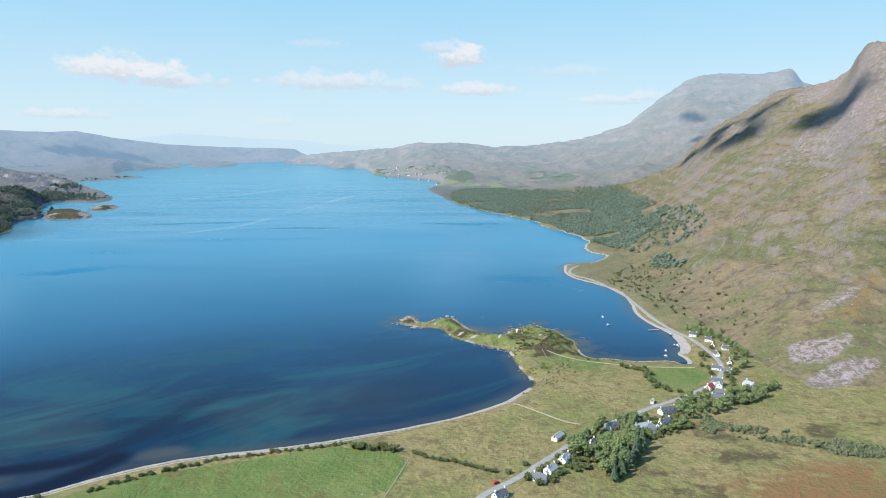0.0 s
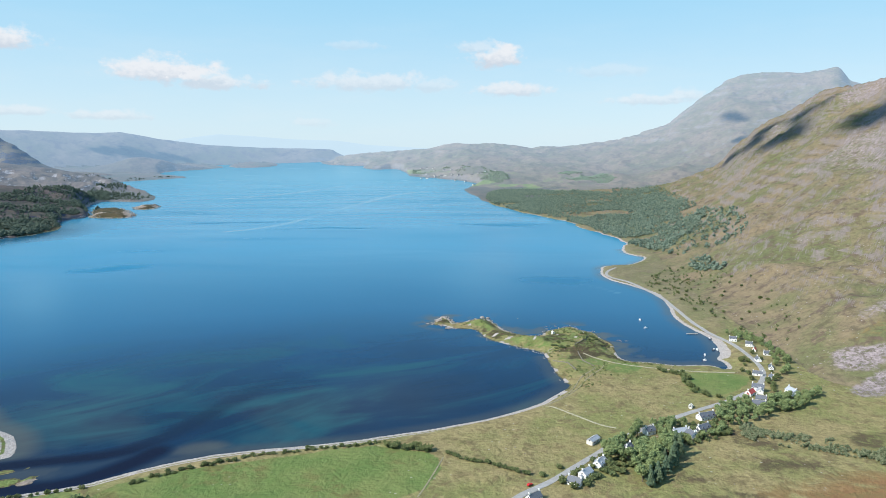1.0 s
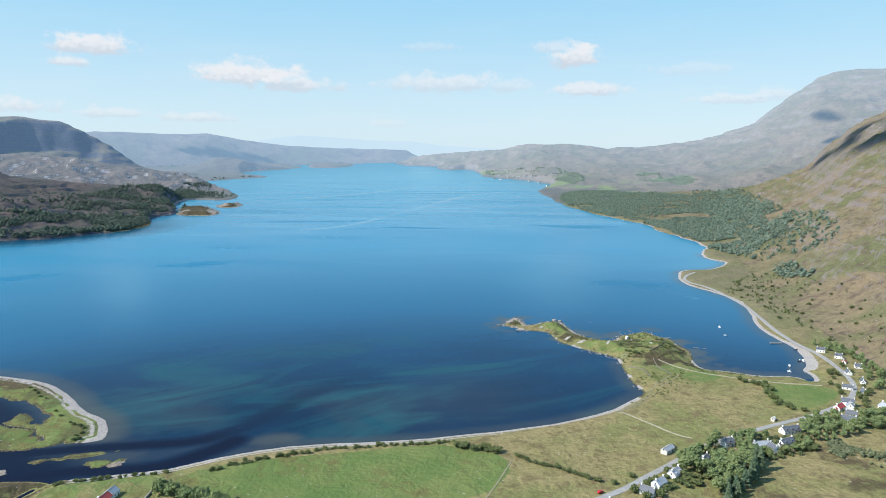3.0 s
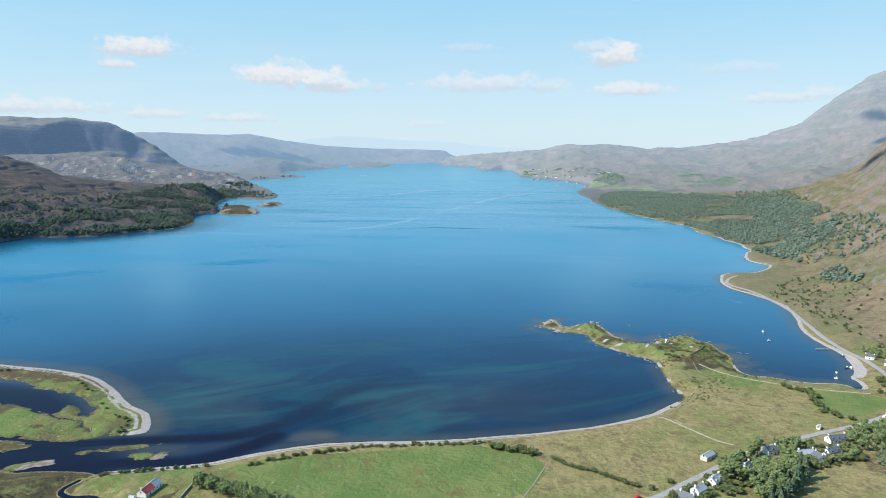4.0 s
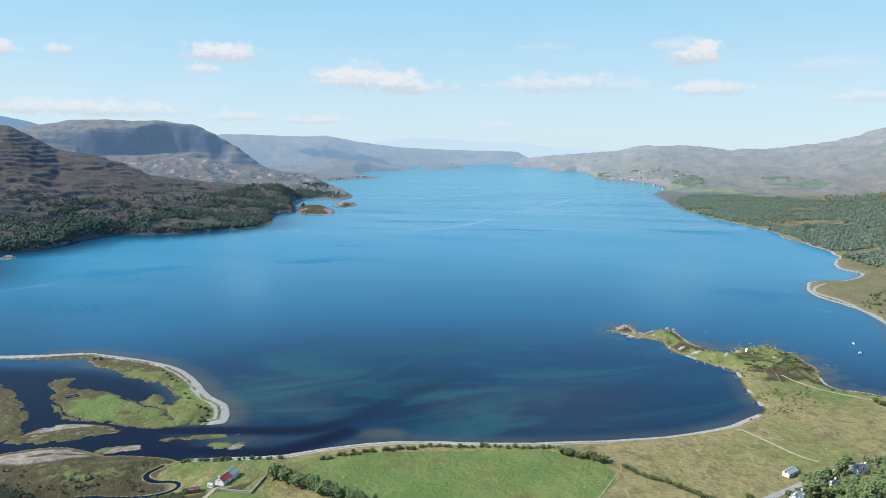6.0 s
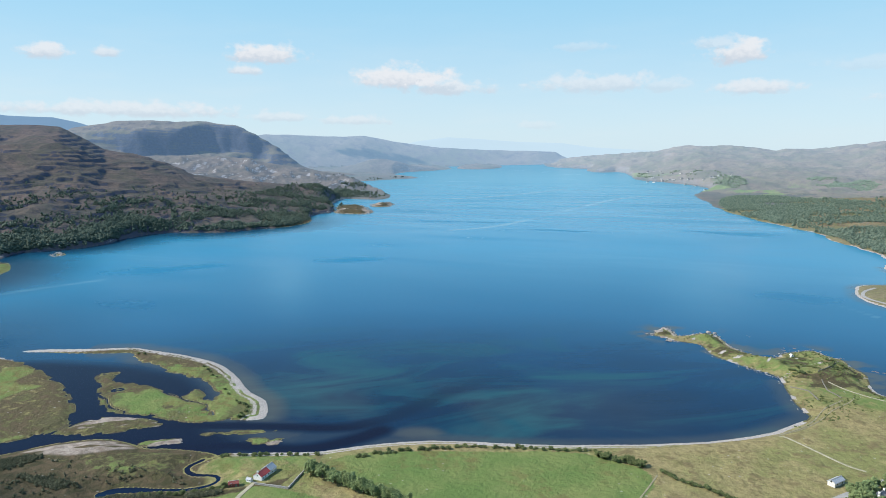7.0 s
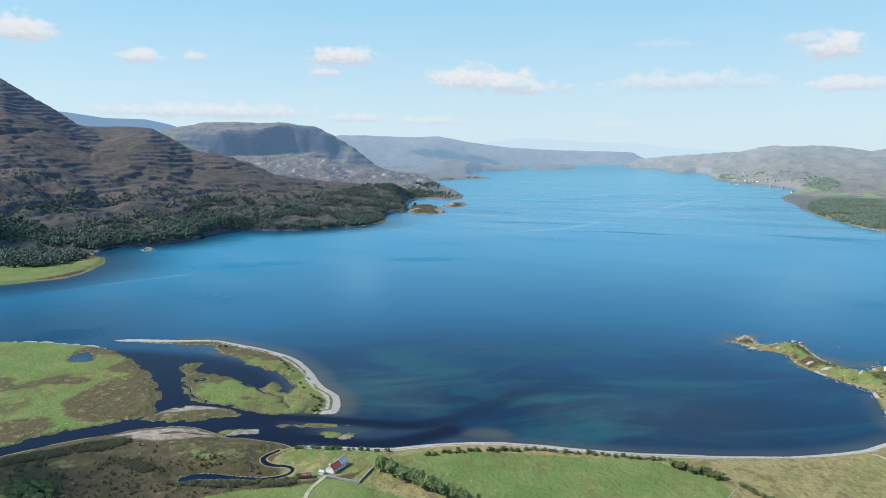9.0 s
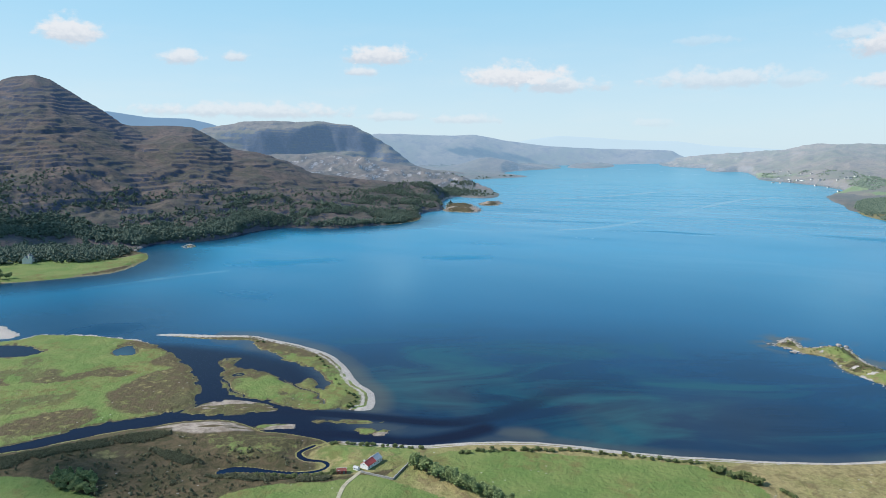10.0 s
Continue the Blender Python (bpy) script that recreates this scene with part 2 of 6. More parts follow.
WOOD_S = [(-1735, 775), (-1587, 794), (-1484, 809), (-1356, 779), (-1446, 965), (-1482, 1198), (-1371, 1106), (-1347, 896), (-1252, 907), (-1322, 1183), (-1274, 1418), (-1286, 1688), (-1430, 2407), (-1374, 2705), (-1149, 1862), (-978, 1422), (-1012, 1239), (-1122, 1132), (-1142, 988), (-1132, 868), (-1123, 798), (-1050, 692), (-1039, 608), (-1080, 597), (-1076, 527), (-1093, 475)]
WOOD_S_dense = [(-1437, 633), (-1348, 668), (-1325, 760), (-1239, 821), (-1184, 908), (-1140, 1017), (-1109, 1051), (-1078, 960), (-1113, 852), (-1090, 752), (-1022, 625), (-1067, 571), (-1115, 484)]
WOOD_S2 = [(-1322, 1183), (-1289, 1305), (-1196, 1374), (-1226, 1783), (-1393, 2436), (-1201, 2463), (-1229, 2149), (-960, 1499), (-989, 1296), (-1067, 1184), (-1126, 1068), (-1207, 1078)]
LODGE = [(-1084, 564), (-1081, 571), (-1075, 581)]
FARWOOD = [(355, 3170), (472, 3258), (554, 2977), (585, 2885), (471, 2912), (368, 3060)]
FARHOUSES = [(-271, 3498), (-226, 3471), (-174, 3408), (-131, 3373), (-99, 3339), (-183, 3581), (-90, 3411), (-3, 3214), (-247, 3710), (-32, 3244), (-316, 3759), (-285, 3753), (-230, 3605), (-285, 3400), (-257, 3402), (-219, 3445), (-190, 3423), (-167, 3400), (-112, 3290), (-64, 3227), (11, 3212), (28, 3220), (-23, 2964), (75, 3339), (-141, 3537)]
HUT = [(72, 638), (44, 622)]
A_rocks = [(242, 547), (273, 688), (289, 938), (514, 1336), (730, 1457), (688, 1096), (485, 696), (343, 487), (256, 480)]
WOOD_FRINGE = [(409, 2351), (644, 2676), (517, 1728), (468, 1353), (436, 1135), (392, 998), (356, 998), (323, 1035), (303, 1097), (323, 1172), (403, 1305), (440, 1394), (491, 1829)]
SHADE_FAR = [(1298, 3618), (1210, 3261)]
WOOD_P = [(-1118, 1653), (-1086, 1667), (-1096, 1810), (-1209, 2057), (-1222, 2188), (-1127, 2178), (-1141, 2352), (-1263, 2486), (-1384, 2448), (-1250, 2032), (-1280, 1899)]
WOOD_P2 = [(-1459, 2585), (-1584, 3076), (-1510, 3246), (-1482, 3305), (-1571, 3264), (-1656, 3119)]
FAR_VILLAGE = [(-400, 3763), (-258, 3733), (-70, 3531), (72, 3375), (164, 3012), (86, 2901), (-37, 3208), (-240, 3464)]
LODGEWOOD = [(-1240, 558), (-1145, 653), (-1115, 736), (-1099, 781), (-1029, 703), (-1000, 649), (-1022, 589), (-1056, 578), (-1094, 596), (-1119, 575), (-1132, 507)]
WOOD_STRIP = [(-1112, 1167), (-1131, 1320), (-1123, 1487), (-1117, 1818), (-1250, 2234), (-1061, 1859), (-942, 1531), (-928, 1355), (-1014, 1237), (-1083, 1170)]
A_base = [(-34.1, 574), (-29.9, 552), (-27.6, 556), (-25.6, 583), (-23.8, 633), (-20.4, 710), (-17.7, 804), (-16.3, 880), (-14.7, 1020), (-14.1, 1220), (-10.2, 1530), (-5.5, 1824), (-2.2, 2102)]
P1 = [(-188, 333), (-166, 346), (-122, 363), (-68, 383), (-45, 382), (-17, 369), (-27, 323), (-114, 287), (-160, 293), (-198, 307), (-196, 322)]
P2 = [(-410, 162), (-384, 178), (-368, 187), (-344, 189), (-318, 191), (-278, 191), (-346, 134)]
P3 = [(-270, 207), (-262, 237), (-243, 254), (-223, 268), (-218, 282), (-201, 284), (-175, 283), (-143, 279), (-192, 230)]
P4 = [(163, 531), (203, 530), (213, 518), (183, 480), (160, 480), (154, 502)]
MARSH = [(-435, 159), (-411, 191), (-392, 220), (-380, 242), (-367, 260), (-336, 265), (-303, 271), (-268, 282), (-251, 268), (-218, 281), (-234, 262), (-264, 239), (-272, 209), (-301, 189), (-330, 192), (-371, 189), (-413, 163)]
MARSHGREEN = [(-331, 265), (-327, 284), (-302, 298), (-271, 305), (-270, 296), (-270, 274), (-289, 258), (-313, 258)]
GRAVELBANK = [(-376, 263), (-372, 276), (-345, 300), (-324, 299), (-315, 296), (-334, 276), (-346, 269)]
MEADOWBROWN = [(-463, 297), (-475, 335), (-449, 358), (-406, 330), (-383, 304), (-397, 278), (-422, 270), (-459, 285)]
MEADOWBROWN2 = [(-455, 197), (-468, 220), (-460, 253), (-442, 270), (-415, 257), (-424, 225)]
HOUSES = [(52, 342), (59, 351), (69, 364), (88, 381), (107, 409), (70, 394), (150, 435), (126, 410), (132, 406), (142, 416), (29, 324), (146, 454), (235, 623), (243, 606), (242, 592), (248, 580), (234, 563), (236, 542), (219, 526), (227, 518), (205, 490), (196, 481), (205, 486), (199, 469), (193, 458), (227, 484)]
BOATS = [(170, 707), (168, 675), (198, 586), (193, 571), (211, 602), (214, 602), (219, 637), (205, 656)]
CAR = [(28, 339)]
TREES_BLK = [(78, 384), (84, 388), (106, 390), (121, 394), (118, 377), (104, 352), (93, 339), (85, 342), (88, 359), (93, 368), (84, 368), (74, 372)]
TREES_VILL = [(167, 463), (189, 480), (190, 452), (210, 480), (235, 480), (253, 492), (218, 452), (194, 442), (168, 422), (155, 427)]
TREES_VILL2 = [(236, 658), (250, 643), (263, 595), (261, 562), (229, 504), (242, 546), (256, 604), (240, 623)]
SCRUBLINE = [(169, 430), (185, 410), (213, 409), (230, 395), (262, 382), (251, 365), (227, 371), (208, 386), (183, 391), (161, 403)]
HEDGE1 = [(-185, 330), (-161, 349), (-130, 366), (-100, 376), (-72, 384), (-56, 388)]
HEDGE2 = [(-54, 384), (-41, 380), (-23, 379)]
HEDGE3 = [(-19, 375), (-8, 368), (5, 364), (18, 357), (30, 350)]
HEDGE4 = [(-200, 304), (-183, 301), (-166, 296), (-152, 295), (-135, 293)]
HEDGE5 = [(144, 531), (161, 524), (159, 504), (160, 480), (173, 474)]
RIVERSCRUB = [(-426, 169), (-408, 190), (-398, 210), (-386, 231), (-368, 257), (-351, 269), (-356, 244), (-373, 230), (-393, 200), (-391, 181), (-414, 164)]
SCRUB2 = [(-352, 242), (-320, 248), (-286, 247), (-258, 254), (-244, 265), (-225, 271), (-238, 258), (-276, 238), (-322, 238)]
GROVE = [(-360, 188), (-353, 203), (-340, 203), (-322, 196), (-322, 190), (-340, 186)]
RUST = [(135, 342), (166, 344), (206, 369), (232, 369), (249, 355), (235, 325), (198, 285), (158, 314)]
DARKM = [(152, 380), (174, 384), (197, 377), (206, 369), (198, 359), (179, 359), (157, 352), (150, 366)]
MEADOW3 = [(-1092, 362), (-969, 472), (-921, 562), (-954, 676), (-1030, 740), (-1008, 664), (-1045, 611), (-1114, 571), (-1219, 440)]
WALLS = [(-219, 282), (-199, 284), (-202, 304)]
FIELDLINE = [(-30, 323), (-25, 342), (-19, 371)]
TREES_MID = [(114, 422), (129, 429), (135, 425), (119, 407), (122, 396), (147, 405), (157, 418), (154, 425), (141, 407), (121, 399), (110, 400)]
GARDEN = [(46, 355), (66, 377), (89, 368), (90, 352), (79, 352), (66, 349), (60, 338), (43, 335)]
FARMAXIS = [(-220, 285), (-220, 300)]
MOSS = [(-374, 220), (-367, 233), (-346, 241), (-335, 236), (-350, 221), (-364, 210)]
LODGETREES = [(-1149, 515), (-1097, 545), (-994, 508), (-949, 477), (-993, 443)]
WAKE1 = [(-541, 1428), (-489, 1488), (-448, 1611), (-410, 1945), (-345, 2391), (-287, 2588), (-146, 2753)]
WAKE2 = [(-990, 2195), (-856, 2328), (-731, 2496), (-587, 2911)]
WAKE3 = [(130, 904), (153, 882), (175, 842)]
WAKE4 = [(-839, 510), (-823, 581), (-804, 640), (-783, 695)]
SHOALS = [(-175, 366), (-172, 376), (-155, 382), (-143, 380)]
ROADTREES = [(73, 384), (85, 402), (101, 419), (111, 425), (115, 418), (97, 400), (86, 384), (74, 375)]
GARDEN2 = [(120, 409), (135, 425), (162, 432), (161, 413), (141, 396), (123, 394)]
VILLAGE_GREEN = [(209, 546), (251, 613), (242, 546), (218, 480), (188, 447), (183, 463), (203, 492)]


def near_to_far(true):
    """Beyond two kilometres the plan is drawn together, so that the head of the loch and the hills lie within five."""
    true = np.asarray(true, float)
    return np.where(true < 2000, true, 2000 + 2900 * (1 - np.exp(-(np.maximum(true, 2000) - 2000) / 2900)))


def level(x, y):
    """Height of the water's sheet: the far reach lifts with the drawing together."""
    r = np.hypot(x, y)
    true = np.where(r < 2000, r, 2000 - 2900 * np.log(1 - np.clip((np.maximum(r, 2000) - 2000) / 2900, 0, 0.985)))
    return EYE * (1 - r / np.maximum(true, 1e-6)) * (r > 2000)


def lattice(ix, iy, seed):
    h = (ix.astype(np.int64) * 374761393 + iy.astype(np.int64) * 668265263 + seed * 974634777) & 0xFFFFFFFF
    h = ((h ^ (h >> 13)) * 1274126177) & 0xFFFFFFFF
    return ((h ^ (h >> 16)) & 0xFFFF) / 65535.0


def grain(x, y, size, seed=0):
    """Smooth value noise, 0 to 1, with cells of that many metres."""
    u, v = x / size, y / size
    iu, iv = np.floor(u), np.floor(v)
    fu, fv = u - iu, v - iv
    fu, fv = fu * fu * (3 - 2 * fu), fv * fv * (3 - 2 * fv)
    a, b = lattice(iu, iv, seed), lattice(iu + 1, iv, seed)
    c, d = lattice(iu, iv + 1, seed), lattice(iu + 1, iv + 1, seed)
    return (a * (1 - fu) + b * fu) * (1 - fv) + (c * (1 - fu) + d * fu) * fv


def rough(x, y, size, octaves=4, seed=0, keep=0.5):
    total, amp, norm = 0.0, 1.0, 0.0
    for k in range(octaves):
        ca, sa = math.cos(0.6 * k + 0.3), math.sin(0.6 * k + 0.3)
        total = total + amp * grain(x * ca - y * sa, x * sa + y * ca, size / 2 ** k, seed + 17 * k)
        norm += amp
        amp *= keep
    return total / norm


def crest(x, y, size, octaves=4, seed=0):
    """Ridged noise, 0 to 1: sharp spurs between gullies."""
    total, amp, norm = 0.0, 1.0, 0.0
    for k in range(octaves):
        ca, sa = math.cos(0.7 * k + 0.9), math.sin(0.7 * k + 0.9)
        total = total + amp * (1 - np.abs(2 * grain(x * ca - y * sa, x * sa + y * ca, size / 2 ** k, seed + 31 * k) - 1))
        norm += amp
        amp *= 0.5
    return total / norm


def ease(v, lo, hi):
    s = np.clip((v - lo) / (hi - lo), 0, 1)
    return s * s * (3 - 2 * s)


def rounded(line, closed=True):
    """One pass of corner cutting."""
    p = np.array(line, float)
    q = np.roll(p, -1, 0) if closed else p[1:]
    p0 = p if closed else p[:-1]
    out = np.empty((2 * len(p0), 2))
    out[0::2], out[1::2] = 0.75 * p0 + 0.25 * q, 0.25 * p0 + 0.75 * q
    return out if closed else np.vstack([p[:1], out, p[-1:]])


def along(x, y, line, closed=False):
    """Distance to a line of points."""
    p = np.asarray(line, float)
    ends = np.roll(p, -1, 0) if closed else p[1:]
    best = np.full(np.shape(x), 1e9)
    for (ax, ay), (bx, by) in zip(p, ends):
        dx, dy = bx - ax, by - ay
        s = np.clip(((x - ax) * dx + (y - ay) * dy) / (dx * dx + dy * dy + 1e-9), 0, 1)
        best = np.minimum(best, (x - ax - s * dx) ** 2 + (y - ay - s * dy) ** 2)
    return np.sqrt(best)


def inside(x, y, line, smooth=True):
    """Distance to the edge of an outline: positive inside."""
    p = rounded(line) if smooth else np.asarray(line, float)
    lo, hi = p.min(0) - 150, p.max(0) + 150
    out = np.full(np.shape(x), -150.0)
    m = (x > lo[0]) & (x < hi[0]) & (y > lo[1]) & (y < hi[1])
    if not m.any():
        return out
    px, py = x[m], y[m]
    hit = np.zeros(px.shape, bool)
    for (ax, ay), (bx, by) in zip(p, np.roll(p, -1, 0)):
        if ay != by:
            hit ^= ((ay > py) != (by > py)) & (px < (bx - ax) * (py - ay) / (by - ay) + ax)
    out[m] = np.where(hit, 1, -1) * along(px, py, p, True)
    return out


NORTH = NORTH_river + NORTH_beach + NORTH_head + NORTH_bay + [(-1050, 5200), (7000, 5200), (7000, -5500), (-3000, -5500), (-1500, -600)]
SOUTH = SOUTH_a + SOUTH_b + [(-1950, 5000), (-7000, 5000), (-7000, -5500), (-3100, -5500), (-1700, -500), (-1300, 200)]
BAR_THREE = [(-331, 301), (-311, 316), (-291, 323), (-301, 309), (-319, 299)]
LOW = [MEADOW + [(-900, -100), (-1300, 80)], GRAVEL, SPIT, BAR, BAR_THREE, EYOT1, EYOT2]
ISLANDS = [ISL1, ISL2, ISL3, ROCK]


def wobble(x, y):
    r = np.hypot(x, y)
    amp = np.clip(r / 420, 0.5, 3.5)
    dx = (rough(x, y, 24, 3, 5) - 0.5) * 2 * amp
    dy = (rough(x, y, 24, 3, 6) - 0.5) * 2 * amp
    far = ease(r, 700, 1500)
    return x + dx + far * (rough(x, y, 110, 3, 7) - 0.5) * 30, y + dy + far * (rough(x, y, 110, 3, 8) - 0.5) * 30


def shores(x, y):
    """Distances inside the north land, the south land, the low marsh islands and the rocky islands."""
    u, v = wobble(x, y)
    n = inside(u, v, NORTH)
    # the small creek beside the farm
    n = np.minimum(n, along(u, v, rounded(CREEK, False)) - 0.9 - 1.3 * rough(x, y, 14, 2, 41) - 1.6 * ease(-x, 262, 280) * (y < 275))
    s = inside(u, v, SOUTH)
    m = np.max([inside(u, v, o) for o in LOW], 0)
    m = np.minimum(m, -np.max([inside(u, v, o) for o in (POND1, POND2)], 0))
    # narrow tidal creeks through the marsh
    vein = np.abs(rough(x, y, 34, 3, 40) - 0.5)
    m = np.where(m < 7, m - 3.6 * ease(rough(x, y, 7, 3, 99), 0.44, 0.66) * (along(u, v, SPIT[:13]) > 16), m)
    m = np.where((m > 0) & (inside(u, v, SPIT) > 1.5) & (along(u, v, SPIT[:13]) > 30), np.minimum(m, (vein - 0.02) * 70), m)
    i = np.max([inside(u, v, o) for o in ISLANDS], 0) + (rough(x, y, 52, 4, 42) - 0.52) * np.where(np.hypot(x, y) > 1500, 34, 6)
    return n, s, m, i


# hills: ridge line (bearing, distance, height), where the slope starts (bearing, distance), bow of the slope, fall behind the ridge
HILLS = {
    "hillside": (HILL_A, A_base, 1.12, 0.5),
    "mountain": (HILL_B, [(-40, 2500), (-27, 2600), (-15, 2450), (-5, 2500), (0, 2800), (3, 3100), (6, 3550), (10, 4050), (13, 4300)], 1.55, 0.3),
    "south_peak": (HILL_D1, [(38, 1500), (42, 1420), (48, 1330), (52, 1330), (56, 1300), (60, 1290), (66, 1250), (80, 1250)], 1.25, 0.4),
    "south_ridge": (HILL_D2, [(28, 2150), (32, 1850), (37, 1620), (42, 1450), (50, 1420), (61, 1500)], 1.0, 0.4),
    "bluff": (HILL_E, [(30, 3300), (36, 3250), (45, 3150), (55, 3100)], 0.85, 0.2),
    "rocky_foothill": (HILL_K, [(29, 2750), (36, 2650), (48, 2600)], 0.9, 0.3),
    "far_moor": (HILL_G, [(10, 4640), (20, 4450), (30, 4250), (42, 4100)], 0.8, 0.3),
    "low_moor": (HILL_J, [(18, 4020), (24, 3900), (31, 3800)], 0.8, 0.2),
    "blue_hill": (HILL_F, [(40, 4300), (65, 4300)], 0.9, 0.3),
    "haze_hill": (HILL_H, [(0, 4780), (30, 4780)], 0.8, 0.3),
}
KINDS = ["ground"] + list(HILLS) + ["far_shore"]


def hill(name, x, y):
    line, foot, bow, fall = HILLS[name]
    r, a = np.hypot(x, y), np.degrees(np.arctan2(-x, y))
    la, lr, lz = np.array(line, float).T
    fa, fr = np.array(foot, float).T
    dense = np.arange(la[0] - 8, la[-1] + 8, 0.05)
    soft = lambda v, width: np.convolve(np.pad(v, width, "edge"), np.hanning(2 * width + 1) / np.hanning(2 * width + 1).sum(), "valid")
    rr = np.interp(a, dense, soft(np.interp(dense, la, lr), 40))
    rb = np.interp(a, dense, soft(np.interp(dense, fa, fr), 50))
    crisp = np.interp(a, dense, soft(np.interp(dense, la, lz), 4))
    broad = np.interp(a, dense, soft(np.interp(dense, la, lz), 45))
    zr = broad + (crisp - broad) * ease((r - rb) / np.maximum(rr - rb, 20), 0.45, 0.97)
    edge = ease(a, la[0] - 6, la[0]) * (1 - ease(a, la[-1], la[-1] + 6))
    zb = level(-rb * np.sin(np.radians(a)), rb * np.cos(np.radians(a)))
    s = (r - rb) / np.maximum(rr - rb, 20)
    up = np.clip(s, 0, 1) ** bow
    if name == "bluff":
        # a long foot, then a cliff on the seaward part
        sheer = (1 - ease(a, 44, 50))
        up = up * (1 - sheer) + sheer * (0.62 * np.clip(s, 0, 1) + 0.38 * ease(s + 0.5 * (rough(x, y, 300, 3, 90) - 0.5), 0.68, 0.86))
    tall = np.maximum(zr - zb, 0) * edge
    z = zb + tall * up - np.maximum(r - rr, 0) * fall - np.maximum(rb - r, 0) * 0.5
    z = np.where(edge * (zr - zb) <= 0.5, -400, z)
    on = np.clip(s, 0, 1)
    body = ease(on, 0.0, 0.25) * (1 - 0.75 * ease(on, 0.82, 1.0))
    return z, on, body, tall


def relief(x, y, full=False):
    """Height of the land; with full also which hill it is, and the distances to the shores."""
    n, s, m, i = shores(x, y)
    lake = level(x, y)
    r = np.hypot(x, y)
    # lowland
    lump = rough(x, y, 60, 4, 2)
    low_n = 0.1 + 2.9 * ease(n, 0, 16) + 0.004 * np.clip(n, 0, 400) + (lump - 0.5) * 1.6 * ease(n, 10, 60)
    low_n = low_n + ease(n, 30, 300) * ease(r, 500, 900) * 6
    # headland knolls
    knoll = ease(y, 560, 600) * (1 - ease(y, 690, 720)) * ease(n, 4, 22) * (x < 125) * (x > -60)
    low_n = low_n + knoll * (crest(x, y, 34, 4, 3) * 7.5 - 2.5)
    low_s = 0.1 + 3 * ease(s, 0, 14) + ease(s, 15, 160) * (3 + 9 * rough(x, y, 130, 4, 9) * ease(r, 1000, 1600))
    low_m = 0.1 + 0.75 * ease(m, 0, 6) + 0.25 * lump * ease(m, 4, 12)
    low_i = 0.1 + 9 * ease(i, 0, 26) * crest(x, y, 40, 4, 12) + 1.6 * ease(i, 0, 8) * (0.4 + rough(x, y, 20, 3, 13))
    bed = -0.12 * np.minimum(np.minimum(-n, -s), np.minimum(-m, -i))
    z = np.full(np.shape(x), -1.0) + np.clip(bed, -9, 1) * 1.0
    for d, low in ((n, low_n), (s, low_s), (m, low_m), (i, low_i)):
        z = np.where(d > 0, np.maximum(z, low), z)
    deepest = np.max([n, s, m, i], 0)
    z = np.where(deepest <= 0, 0.1 - np.where(-deepest < 2, 0.3 * -deepest, 0.6 + 0.09 * np.minimum(-deepest - 2, 118)), z)
    z = z + lake
    which = np.zeros(np.shape(x), int)
    dry = np.maximum(n, s)
    steep = np.zeros(np.shape(x))
    for k, name in enumerate(HILLS, 1):
        h, on, body, tall = hill(name, x, y)
        if name == "hillside":
            # spurs and shallow gullies, outcrops and hummocks
            h = h + body * np.minimum(tall, 260) * ((crest(x * 0.8 + y * 0.5, y * 0.6 - x * 0.3, 230, 4, 21) - 0.55) * 0.16 + (rough(x, y, 120, 5, 22) - 0.5) * 0.10)
            h = h + ease(on, 0.02, 0.2) * (crest(x, y, 34, 4, 23) - 0.5) * 12
            q = (h + 16 * rough(x, y, 140, 4, 36)) / 17.0
            ledge = (np.floor(q) + ease(q - np.floor(q), 0.58, 0.95) - q) * 17.0
            h = h + ledge * 0.28 * ease(rough(x, y, 150, 3, 37), 0.45, 0.60) * ease(on, 0.12, 0.3)
            q = (h + 0.06 * x + 26 * rough(x, y, 120, 4, 39)) / 6.5
            ledge = (np.floor(q) + ease(q - np.floor(q), 0.55, 0.92) - q) * 6.5
            h = h + ledge * 0.42 * ease(rough(x, y, 80, 4, 45), 0.50, 0.62) * ease(on, 0.06, 0.2)
        elif name in ("south_peak", "south_ridge"):
            # bedded sandstone: ledges and small cliffs
            h = h + body * np.minimum(tall, 300) * ((rough(x, y, 260, 5, 24) - 0.5) * 0.13 + (crest(x, y, 110, 4, 25) - 0.55) * 0.07)
            h = h + ease(on, 0.0, 0.08) * (1 - ease(on, 0.35, 0.6)) * (crest(x, y, 75, 4, 43) - 0.5) * 20
            for step, seed, share in ((27.0, 26, 0.34), (12.0, 27, 0.52), (6.0, 28, 0.36)):
                q = (h + 3.4 * step * rough(x, y, 340, 5, seed) + 0.9 * step * rough(x, y, 70, 3, seed + 60)) / step
                ledge = (np.floor(q) + ease(q - np.floor(q), 0.62, 0.93) - q) * step
                h = h + ledge * share * ease(on, 0.02, 0.2) * ease(rough(x, y, 120, 3, seed + 40), 0.42, 0.56) * (1 - 0.4 * ease(on, 0.92, 1.0))
        elif name == "bluff":
            h = h + body * np.minimum(tall, 300) * ((crest(x, y, 300, 5, 29) - 0.55) * 0.20 + (rough(x, y, 150, 5, 30) - 0.5) * 0.12)
            q = (h + 30 * rough(x, y, 300, 3, 46)) / 34.0
            h = h + (np.floor(q) + ease(q - np.floor(q), 0.6, 0.95) - q) * 34.0 * 0.22 * ease(on, 0.25, 0.5)
        elif name in ("rocky_foothill", "low_moor"):
            lumpy = 1.0 if name == "rocky_foothill" else 0.3
